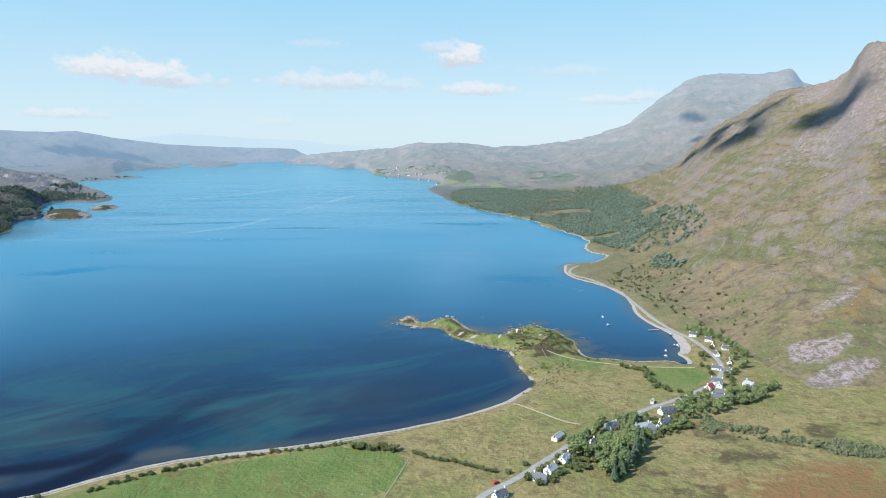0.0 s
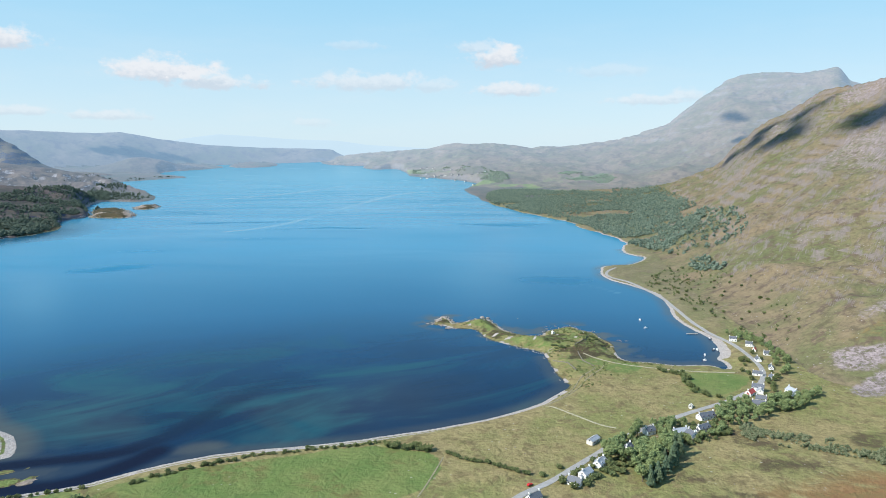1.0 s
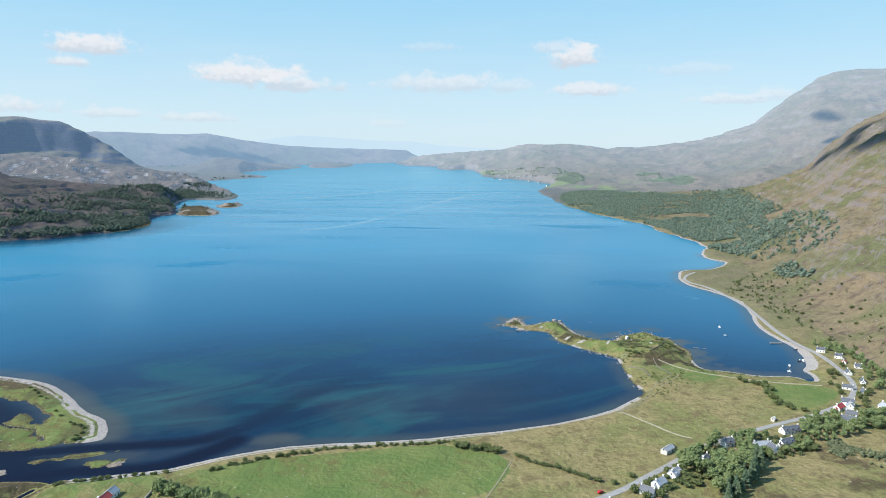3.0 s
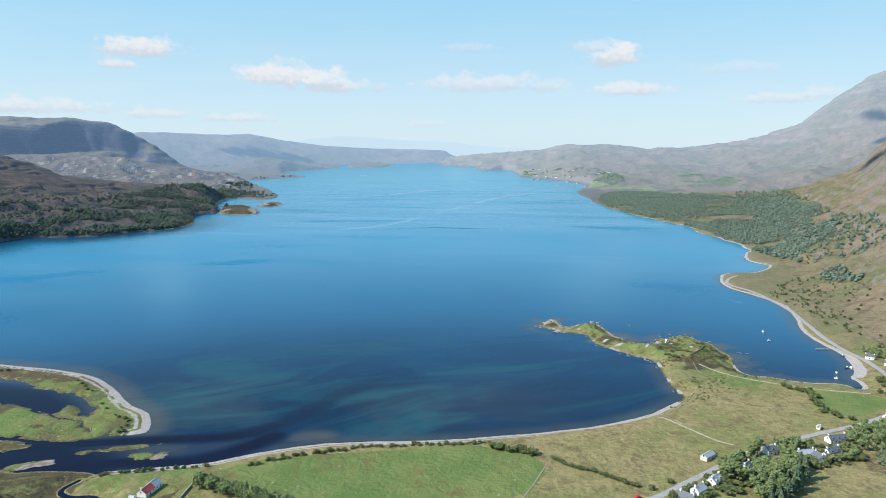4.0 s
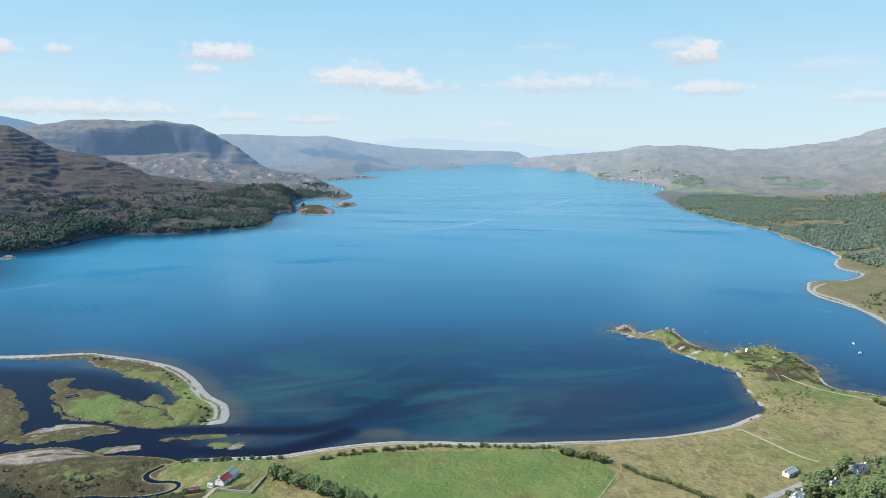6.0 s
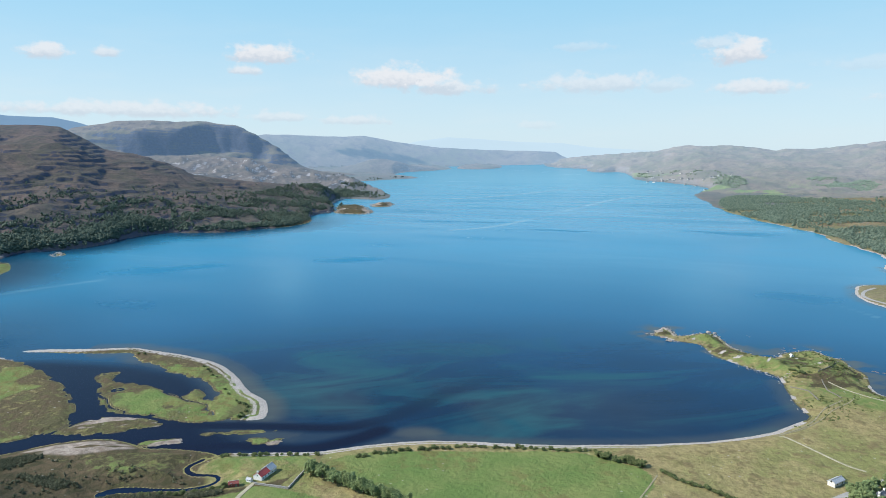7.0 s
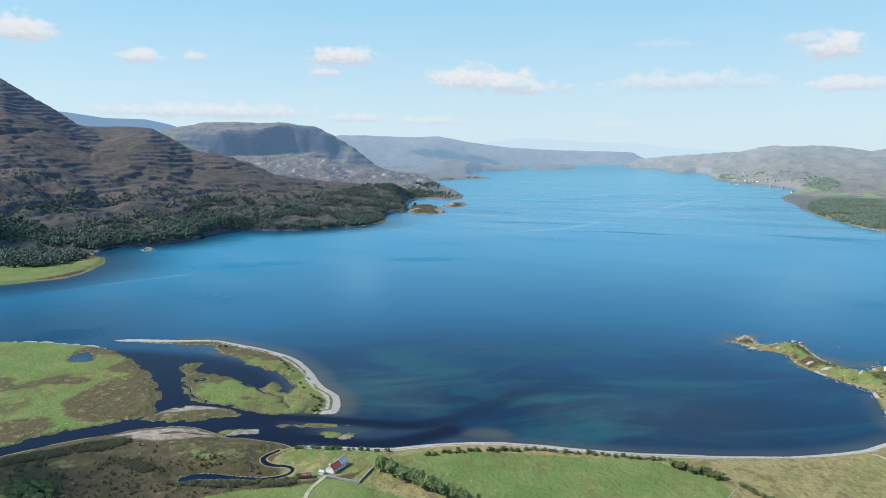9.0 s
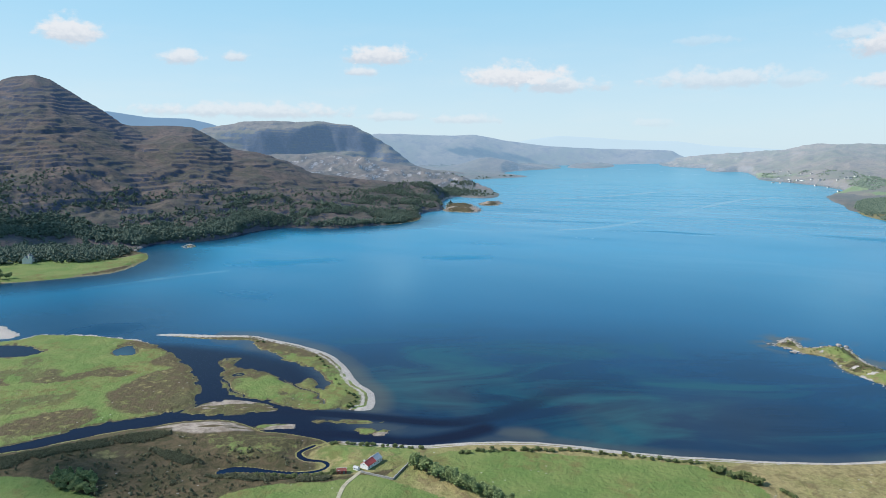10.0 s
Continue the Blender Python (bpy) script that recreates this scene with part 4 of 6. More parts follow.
    pasture = np.maximum(pasture, yard * (0.3 + 0.4 * rough(x, y, 14, 3, 67)) * (n > 1))
    marsh = np.maximum(marsh, np.where((i > 3) & (r < 2250), 0.8, 0))
    mottled = (which == 0) & (n > 25) & (r < 700) & (x > 60)
    marsh = np.maximum(marsh, mottled * ease(rough(x, y, 38, 4, 57), 0.50, 0.66) * ease(x, 60, 130) * (y < 420) * 0.54)
    rust = edge(RUST, 40.0) * (0.16 + 0.62 * ease(rough(x * 0.6, y * 1.6, 34, 4, 91), 0.40, 0.62))
    on_a = (which == 1)
    down, across = x * 0.82 + y * 0.57, y * 0.82 - x * 0.57
    rust = np.maximum(rust, on_a * edge(RUSTY, 60.0) * (0.32 + 0.40 * rough(down * 0.2, across, 16, 3, 56)))
    streak = rough(down * 0.22, across, 26, 4, 54)
    scree = np.maximum(np.max([edge(o, 12.0) for o in (SCREE_A, SCREE_B)], 0) * (0.55 + 0.6 * streak), np.max([edge(o, 20.0) for o in (SCREE_C, SCREE_D)], 0) * (0.3 + 0.75 * streak))
    high_rock = on_a * ease(-a, 17, 24) * ease(steep, 0.3, 0.6) * ease(rough(x, y, 170, 4, 55), 0.44, 0.62) * 0.55
    scree = np.maximum(scree, high_rock)
    scree = np.maximum(scree, on_a * ease(streak, 0.64, 0.74) * ease(-a, 14, 20) * 0.30)
    wrack = (along(u, v, NORTH_beach) < 12) * np.exp(-((n - 3.6) / 1.1) ** 2)
    wrack = np.maximum(wrack, (m > 0) * np.exp(-((along(u, v, rounded(SPIT[3:13], False)) - 6.0) / 1.2) ** 2))
    shingle = shingle * (1 - 0.85 * wrack * ease(rough(x, y, 12, 2, 58), 0.25, 0.45))
    bars = np.maximum(bars, np.where((i > -1) & (r < 2250), 0.72 * ease(rough(x, y, 34, 3, 92), 0.40, 0.62), 0))
    mud = np.where(m > -0.5, 1 - ease(m, 0.6, 3.0), 0) * 0.8
    mud = np.maximum(mud, (m > 2) * (0.05 + 0.5 * ease(rough(x, y, 30, 4, 66), 0.50, 0.66)))
    mud = np.maximum(mud, head_zone * np.where(n > -2.5, 1 - ease(n, 0.4, 2.4), 0) * 0.9)
    one = np.ones(size)
    cat = lambda *p: np.stack([np.clip(q * one, 0, 1) for q in p], -1).reshape(-1, 4)
    return cat(pasture, shingle, marsh, one), cat(rust, scree, mud, bars)


def build_land():
    radii, angles = rings(), spokes(0.125)
    x, y = sheet_points(radii, angles)
    z, which, n, s, m, i, steep = relief(x, y, True)
    one, two = covers(x, y, which, n, s, m, i, steep)
    points = np.stack([x, y, z], -1).reshape(-1, 3)
    faces = quads(*x.shape)
    drowned = (z - level(x, y)).reshape(-1)[faces].max(1) < -1.8
    faces = faces[~drowned]
    owner = which.reshape(-1)[faces].max(1)
    for k, name in enumerate(KINDS):
        f = faces[owner == k]
        if not len(f):
            continue
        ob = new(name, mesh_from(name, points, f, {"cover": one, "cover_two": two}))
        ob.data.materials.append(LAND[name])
        tagged(ob, LABELS[name], "ground" if name == "ground" else "hill", kind="structure")


def build_water():
    radii = np.concatenate([np.arange(180, 700, 2.5), np.arange(700, 2000, 9.0), np.arange(2000, 4960, 40.0)])
    angles = spokes(0.25)
    x, y = sheet_points(radii, angles)
    z = level(x, y)
    n, s, m, i = shores(x, y)
    off = -np.max([n, s, m, i], 0)
    bay = (1 - ease(np.hypot(x, y), 520, 740)) * (x < 110)
    pale = (1 - ease(off, 90, 300)) * bay
    pale = np.maximum(pale, np.exp(-(((x - 20) / 80) ** 2 + ((y - 500) / 60) ** 2)) * 0.9)
    sand = (1 - ease(off, 2, 16)) * (along(x, y, NORTH_beach + NORTH_head[:6] + NORTH_bay[:20]) < 30) * 0.55
    sand = np.maximum(sand, ease(inside(x, y, SHOALS), -10, 8) * 0.85)
    sand = np.maximum(sand, (1 - ease(off, 3, 22)) * (along(x, y, SPIT[3:13]) < 40) * 0.8)
    sand = np.maximum(sand, (1 - ease(off, 4, 28)) * ease(rough(x, y, 15, 3, 83), 0.50, 0.62) * (along(x, y, NORTH_head[13:38]) < 34) * 0.9)
    silt = np.exp(-(along(x, y, [(-265, 420), (-225, 392), (-150, 420), (-60, 470)]) / 60) ** 2) * ease(rough(x * 0.8 - y * 0.6, (x * 0.6 + y * 0.8) * 2.2, 90, 4, 87), 0.36, 0.66)
    sand = np.maximum(sand, silt * 0.2)
    sand = np.maximum(sand, 0.8 * ease(inside(x, y, [(-184, 372), (-178, 386), (-161, 392), (-148, 385), (-168, 371)]), -6, 5))
    u, v = wobble(x, y)
    channel_and_reflection = np.clip(1.5 - along(u, v, rounded(CHAN, False)) / (6.5 + 0.02 * np.maximum(y - 350, 0)), 0, 1) * (1 - 0.5 * ease(y, 365, 400)) * (1 - 0.9 * ease(y, 400, 545))
    channel_and_reflection = np.maximum(channel_and_reflection, np.clip(1.5 - along(u, v, rounded(CHAN_TWO, False)) / 8.0, 0, 1))
    flats = inside(u, v, CHAN[1:5] + CHAN_TWO[:0:-1])
    sand = np.maximum(sand, ease(flats, -2, 12) * 0.35)
    river = ease(inside(x, y, [(-560, 410), (-400, 440), (-330, 400), (-300, 352), (-262, 345), (-236, 310), (-226, 262), (-330, 215), (-700, -300), (-1200, 100), (-640, 350)]), -6, 26)
    channel_and_reflection = np.maximum(channel_and_reflection, river * 0.92)
    # reflection of the dark hill below the south shore, painted in as dark water
    ra, rr = np.degrees(np.arctan2(-x, y)), np.hypot(x, y)
    channel_and_reflection = np.maximum(channel_and_reflection, 0.5 * ease(ra, 44, 58) * (1 - ease(rr, 760, 1050)))
    channel_and_reflection = np.maximum(channel_and_reflection, 0.8 * (1 - ease(-s, 6, 150)) * (1 - ease(rr, 1500, 2100)))
    one = np.ones(x.shape)
    cat = np.stack([np.clip(q * one, 0, 1) for q in (pale * (1 - channel_and_reflection), sand * (1 - channel_and_reflection), channel_and_reflection)] + [one], -1).reshape(-1, 4)
    # patches where a breeze roughens the loch: bearing, distance, reach either way
    r, a = np.hypot(x, y), np.degrees(np.arctan2(-x, y))
    gusts = np.zeros(x.shape)
    for ga, gr, wa, wr, force in ((29.5, 1125, 3.2, 26, 0.8), (12.0, 1530, 9.0, 22, 0.8), (20.0, 1700, 6.0, 26, 0.5), (57.0, 750, 4.5, 42, 0.8),
                                  (44.0, 1110, 6.0, 26, 0.5), (-3.0, 1600, 4.0, 26, 0.5), (4.0, 1000, 8.0, 60, 0.3), (-6.0, 940, 5.0, 46, 0.3)):
        warp = rough(x, y, 160, 4, 80) - 0.5
        d = ((a - ga + 5 * (rough(x, y, 220, 3, 81) - 0.5)) / wa) ** 2 + ((r - gr + 90 * warp) / wr) ** 2
        gusts = np.maximum(gusts, force * (1 - ease(np.sqrt(d) + 1.1 * (rough(x, y, 60, 3, 82) - 0.5), 0.2, 1.25)))
    calm = np.max([np.exp(-(along(x, y, rounded(rounded(o, False), False)) / w_) ** 2) for o, w_ in ((WAKE1, 9.0), (WAKE2, 12.0), (WAKE3, 2.0), (WAKE4, 5.0))], 0) * (0.25 + 0.75 * ease(rough(x, y, 130, 3, 88), 0.4, 0.6))
    # smooth patches where cloud reflections are painted in as pale colour
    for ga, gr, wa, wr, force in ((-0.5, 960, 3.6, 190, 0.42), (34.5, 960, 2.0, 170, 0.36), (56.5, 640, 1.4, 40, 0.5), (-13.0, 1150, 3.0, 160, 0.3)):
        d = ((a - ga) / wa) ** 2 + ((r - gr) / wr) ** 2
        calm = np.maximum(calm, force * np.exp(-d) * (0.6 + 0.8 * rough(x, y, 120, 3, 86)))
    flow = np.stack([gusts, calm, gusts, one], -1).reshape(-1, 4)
    points = np.stack([x, y, z], -1).reshape(-1, 3)
    faces = quads(*x.shape)
    faces = faces[off.reshape(-1)[faces].max(1) > -25]
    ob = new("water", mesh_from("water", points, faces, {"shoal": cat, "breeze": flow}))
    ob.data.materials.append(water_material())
    tagged(ob, "calm deep blue water of a sea loch with pale shallows", "water", kind="structure")


build_land()
build_water()


# ---------------------------------------------------------------- helpers for things
def ground_at(pts):
    p = np.array(pts, float)
    return np.maximum(relief(p[:, 0], p[:, 1]), level(p[:, 0], p[:, 1]))


def thing(name, label, category, group="", at=(0, 0, 0), turn=0.0):
    ob = new(name)
    ob.empty_display_size = 0.5
    ob.matrix_basis = pose(*at, 0, 0, turn)
    return tagged(ob, label, category, group)


def part(name, bm, mat, parent, label="", smooth=False):
    me = bpy.data.meshes.new(name)
    bm.to_mesh(me)
    bm.free()
    me.materials.append(mat)
    if smooth:
        for p in me.polygons:
            p.use_smooth = True
    ob = new(name, me)
    ob.parent = parent
    if label:
        ob["label"] = label
    return ob


def box(bm, x0, x1, y0, y1, z0, z1):
    v = [bm.verts.new(p) for p in ((x0, y0, z0), (x1, y0, z0), (x1, y1, z0), (x0, y1, z0), (x0, y0, z1), (x1, y0, z1), (x1, y1, z1), (x0, y1, z1))]
    for f in ((3, 2, 1, 0), (4, 5, 6, 7), (0, 1, 5, 4), (1, 2, 6, 5), (2, 3, 7, 6), (3, 0, 4, 7)):
        bm.faces.new([v[i] for i in f])
    return v


def boxes(*dims):
    bm = bmesh.new()
    for d in dims:
        box(bm, *d)
    return bm


def prism(outline, y0, y1):
    """An outline in x and z drawn out along y."""
    bm = bmesh.new()
    a = [bm.verts.new((x, y0, z)) for x, z in outline]
    b = [bm.verts.new((x, y1, z)) for x, z in outline]
    bm.faces.new(a)
    bm.faces.new(b[::-1])
    n = len(outline)
    for i in range(n):
        bm.faces.new((a[(i + 1) % n], a[i], b[i], b[(i + 1) % n]))
    bmesh.ops.recalc_face_normals(bm, faces=bm.faces)
    return bm


def paint(name, colour, roughness=0.8, spread=0.18, scale=1.5, bump=0.25, metal=0.0):
    m, k = material(name)
    where = k.add("ShaderNodeTexCoord").outputs["Object"]
    rnd = k.add("ShaderNodeObjectInfo").outputs["Random"]
    n = k.noise(where, scale, 6.0, 0.65)
    g = k.noise(where, scale * 9, 3.0, 0.6)
    c = k.mix(k.ramp(n, 0.3, 0.7), tuple(v * (1 - spread) for v in colour), tuple(min(v * (1 + spread), 0.9) for v in colour))
    c = k.mix(k.ramp(rnd, 0.0, 1.0, 0.0, 0.22, False), c, tuple(v * 0.6 for v in colour))
    finish(k, c, roughness, k.math("ADD", n, k.math("MULTIPLY", g, 0.4)), bump, 0.05, **{"Metallic": metal})
    return m


def leaf(name, dark, light, scale=0.5):
    m, k = material(name)
    at = k.add("ShaderNodeNewGeometry")
    rnd = k.add("ShaderNodeObjectInfo").outputs["Random"]
    isle = at.outputs["Random Per Island"]
    n = k.noise(at.outputs["Position"], scale, 5.0, 0.65)
    c = k.mix(k.ramp(k.math("ADD", k.math("MULTIPLY", isle, 0.6), k.math("MULTIPLY", n, 0.6)), 0.25, 0.95, 0.0, 1.0), dark, light)
    c = k.mix(k.ramp(rnd, 0.0, 1.0, 0.0, 0.45, False), c, tuple(0.5 * (a + b) * q for a, b, q in zip(dark, light, (1.25, 1.05, 0.9))))
    leafy = k.noise(at.outputs["Position"], scale * 4.0, 4.0, 0.7)
    finish(k, c, 0.85, leafy, 0.9, 0.8, **{"Specular IOR Level": 0.2})
    return m


WHITE = paint("white_render", (0.74, 0.73, 0.70), 0.85)
CREAM = paint("cream_render", (0.62, 0.59, 0.53), 0.85)
STONE = paint("grey_stone", (0.30, 0.28, 0.26), 0.9, 0.3)
SLATE = paint("slate_roof", (0.105, 0.115, 0.135), 0.6, 0.25, 2.5)
GREYROOF = paint("grey_sheet_roof", (0.33, 0.35, 0.38), 0.5, 0.15)
REDROOF = paint("red_sheet_roof", (0.42, 0.055, 0.045), 0.55, 0.25)
RUSTTIN = paint("rusty_tin", (0.20, 0.045, 0.035), 0.6, 0.3)
GLASS, _k = material("window_glass")
finish(_k, (0.02, 0.025, 0.03), 0.08, **{"Specular IOR Level": 0.7})
DOOR = paint("painted_door", (0.10, 0.13, 0.12), 0.6)
BARK = paint("bark", (0.10, 0.075, 0.055), 0.95, 0.35, 3.0, 0.6)
LEAF = leaf("broad_leaves", (0.082, 0.130, 0.056), (0.225, 0.280, 0.120))
PINE = leaf("conifer_needles", (0.052, 0.092, 0.060), (0.130, 0.178, 0.100))
BUSH = leaf("bush_leaves", (0.055, 0.080, 0.032), (0.140, 0.165, 0.066))
WILLOW = leaf("marsh_scrub", (0.050, 0.058, 0.034), (0.140, 0.145, 0.088), 0.8)
GORSE = leaf("burn_scrub_leaves", (0.070, 0.096, 0.048), (0.190, 0.205, 0.118), 0.6)
# north and far woods: haze put into paler, bluer leaf colours
NORTHWOOD = leaf("hazed_hill_wood_leaves", (0.060, 0.102, 0.084), (0.172, 0.218, 0.160), 0.12)
FARWOODS = leaf("hazed_far_wood_leaves", (0.130, 0.185, 0.150), (0.175, 0.225, 0.180), 0.1)
# south woods: slope shade and haze put into darker, bluer leaf colours
SOUTHWOOD = leaf("shaded_south_wood_leaves", (0.036, 0.064, 0.056), (0.096, 0.128, 0.094), 0.12)
ROCK_GREY = paint("shore_rock", (0.255, 0.225, 0.20), 0.9, 0.35, 0.7, 0.8)
TAR = paint("worn_asphalt", (0.27, 0.262, 0.25), 0.9, 0.15, 0.4)
RUT = paint("worn_grass", (0.235, 0.205, 0.125), 0.95, 0.25, 0.5)
OLDSTONE = paint("lichened_stone", (0.17, 0.155, 0.125), 0.95, 0.35, 0.8)
GRIT = paint("gravel_track", (0.30, 0.27, 0.19), 0.95, 0.2, 0.5)
BOATWHITE = paint("white_gelcoat", (0.8, 0.8, 0.8), 0.3, 0.05)
DARKHULL = paint("dark_hull", (0.06, 0.08, 0.12), 0.4)
CARRED = paint("red_car_paint", (0.45, 0.02, 0.02), 0.25, 0.05)
RUBBER = paint("rubber", (0.02, 0.02, 0.02), 0.8)


# ---------------------------------------------------------------- roads and tracks
def ribbon(name, line, width, mat, label, lift=0.18):
    p = rounded(rounded(rounded(line, False), False), False)
    # even steps of about three metres
    seg = np.hypot(*np.diff(p, axis=0).T)
    dist = np.concatenate([[0], np.cumsum(seg)])
    steps = np.arange(0, dist[-1], 3.0)
    q = np.stack([np.interp(steps, dist, p[:, 0]), np.interp(steps, dist, p[:, 1])], -1)
    d = np.gradient(q, axis=0)
    d /= np.linalg.norm(d, axis=1)[:, None] + 1e-9
    side = np.stack([-d[:, 1], d[:, 0]], -1)
    wide = width * (1 + 0.12 * (rough(q[:, 0], q[:, 1], 15, 2, 61) - 0.5))
    rows = [q + side * (wide * f)[:, None] for f in (-0.5, -0.25, 0.0, 0.25, 0.5)]
    z = np.max([ground_at(r) for r in rows], 0) + lift
    verts, faces = [], []
    cols = 7
    for i in range(len(q)):
        out = rows[0][i] - side[i] * 0.15, rows[4][i] + side[i] * 0.15
        verts.append((*out[0], z[i] - 0.5))
        for k, r in enumerate(rows):
            verts.append((*r[i], z[i] + (0.03 if k == 2 else 0.0)))
        verts.append((*out[1], z[i] - 0.5))
        if i:
            for k in range(cols - 1):
                faces.append(((i - 1) * cols + k, (i - 1) * cols + k + 1, i * cols + k + 1, i * cols + k))
    me = bpy.data.meshes.new(name)
    me.from_pydata(verts, [], faces)
    me.materials.append(mat)
    tagged(new(name, me), label, "road", kind="structure")


ribbon("road", ROAD, 3.9, TAR, "narrow grey asphalt road winding through the shore village")
ribbon("farm_track", TRACK1, 1.3, GRIT, "pale gravel track across the rough field")
ribbon("headland_track", TRACK2, 1.3, GRIT, "pale gravel track along the edge of the bay")
ribbon("shore_track", TRACK3, 0.9, RUT, "faint worn track curving along the shore")
ribbon("field_track", FIELDLINE, 0.8, RUT, "faint pale track between two fields")
ribbon("shore_rut", [(45, 455), (66, 474), (83, 510), (99, 534), (104, 546)], 0.7, RUT, "faint worn rut beside the shore track")
ribbon("barn_drive", TRACK4, 2.2, GRIT, "pale gravel drive up to the white farmhouse")


# ---------------------------------------------------------------- houses
def cottage(at, turn, wide=6.4, long=11.0, eaves=3.0, rise=2.9, roof=None, wall=None, chimneys=2, dormers=0, porch=False,
            label="white rendered cottage with a dark slate roof", group="village houses", name="cottage", rows=1, name_roof="slate roof"):
    wall, roof = wall or WHITE, roof or SLATE
    h = thing(name, label, "house", group, at, turn)
    if group == "village houses" or name in ("farmhouse", "barn", "outbuilding"):
        h.matrix_basis = h.matrix_basis @ Matrix.Scale(0.62 if at[1] > 500 else 0.76, 4)
    w, l = wide / 2, long / 2
    part("wall", prism([(-w, -0.8), (w, -0.8), (w, eaves), (0, eaves + rise), (-w, eaves)], -l, l), wall, h)
    k = rise / w
    o, t = 0.35, 0.22
    roof_bm = prism([(-w - o, eaves - k * o), (-w - o, eaves - k * o + t), (0, eaves + rise + t), (w + o, eaves - k * o + t), (w + o, eaves - k * o), (0, eaves + rise + 0.01)], -l - 0.2, l + 0.2)
    rf = part("roof", roof_bm, roof, h, name_roof)
    part("ridge", boxes((-0.18, 0.18, -l - 0.22, l + 0.22, eaves + rise + t - 0.1, eaves + rise + t + 0.08)), STONE, rf)
    for c in range(chimneys):
        y = (-l + 0.55) if c == 0 else (l - 0.55)
        ch = part("chimney", boxes((-0.55, 0.55, y - 0.4, y + 0.4, eaves + rise - 0.6, eaves + rise + 1.15), (-0.63, 0.63, y - 0.48, y + 0.48, eaves + rise + 1.15, eaves + rise + 1.3)), wall, h)
        part("chimney_pot", boxes((-0.3, -0.08, y - 0.11, y + 0.11, eaves + rise + 1.3, eaves + rise + 1.65), (0.08, 0.3, y - 0.11, y + 0.11, eaves + rise + 1.3, eaves + rise + 1.65)), STONE, ch)
    for sx in (-1, 1):
        n = max(2, int(long / 3.2))
        for j in range(n):
            y = -l + (j + 0.5) * long / n
            x = sx * w
            for level_z in [1.0, 3.6][:rows]:
                if j == n // 2 and level_z < 2 and sx > 0:
                    part("door", boxes((x - 0.05, x + 0.05, y - 0.5, y + 0.5, 0.0, 2.05)), DOOR, h)
                    continue
                win = part("window", boxes((x - 0.06, x + 0.05, y - 0.62, y + 0.62, level_z, level_z + 1.25)), WHITE, h)
                part("pane", boxes((x + (0.05 if sx > 0 else -0.08), x + (0.08 if sx > 0 else -0.05), y - 0.52, y + 0.52, level_z + 0.1, level_z + 1.15)), GLASS, win)
    for sy in (-1, 1):
        y = sy * l
        win = part("window", boxes((-0.55, 0.55, y - 0.06, y + 0.06, eaves - 0.1, eaves + 1.1)), WHITE, h)
        part("pane", boxes((-0.45, 0.45, y + (0.06 if sy > 0 else -0.09), y + (0.09 if sy > 0 else -0.06), eaves, eaves + 1.0)), GLASS, win)
    for j in range(dormers):
        y = -l + (j + 0.5) * long / dormers
        for sx in (-1, 1):
            base = eaves + rise * 0.15
            dm = prism([(-0.6, base), (0.6, base), (0.6, base + 1.0), (0, base + 1.45), (-0.6, base + 1.0)], 0.0, w * 0.7)
            bmesh.ops.transform(dm, matrix=Matrix.Translation((sx * w * 0.9, y, 0)) @ Matrix.Rotation(radians(90 * sx), 4, "Z"), verts=dm.verts)
            d = part("dormer", dm, roof, h)
            x = sx * w * 0.9
            part("pane", boxes((x - 0.06, x + 0.06, y - 0.42, y + 0.42, base + 0.3, base + 1.0)), GLASS, d)
    if porch:
        p = part("porch", prism([(-1.2, -0.6), (1.2, -0.6), (1.2, 2.2), (0, 3.1), (-1.2, 2.2)], -l - 2.2, -l), wall, h)
        part("porch_roof", prism([(-1.45, 2.1), (-1.45, 2.25), (0, 3.3), (1.45, 2.25), (1.45, 2.1), (0, 3.12)], -l - 2.35, -l), roof, p)
    return h


rnd = random.Random(4)
# the scattered houses by the wood, then those along the bay: plan index, turn, width, length, eaves, dormers, roof
HOUSE_STYLE = {0: (62, 6.2, 10, 2.8, 0, SLATE), 1: (-40, 6.6, 10, 3.2, 0, GREYROOF), 2: (-35, 6.6, 11, 3.0, 2, GREYROOF), 3: (-30, 6.2, 9, 4.6, 1, SLATE),
               4: (-60, 6.0, 9, 3.6, 1, SLATE), 6: (-65, 7.0, 16, 3.2, 3, SLATE), 7: (-70, 6.5, 13, 2.8, 0, GREYROOF), 8: (20, 6.2, 9, 3.2, 0, SLATE),
               9: (-55, 6.2, 13, 3.0, 2, SLATE), 10: (-50, 6, 10, 2.8, 0, SLATE), 25: (15, 8.0, 11, 3.6, 0, GREYROOF), 21: (-45, 6, 10, 2.8, 0, REDROOF), 14: (-30, 5.5, 8, 2.6, 0, REDROOF)}
house_z = ground_at(HOUSES)
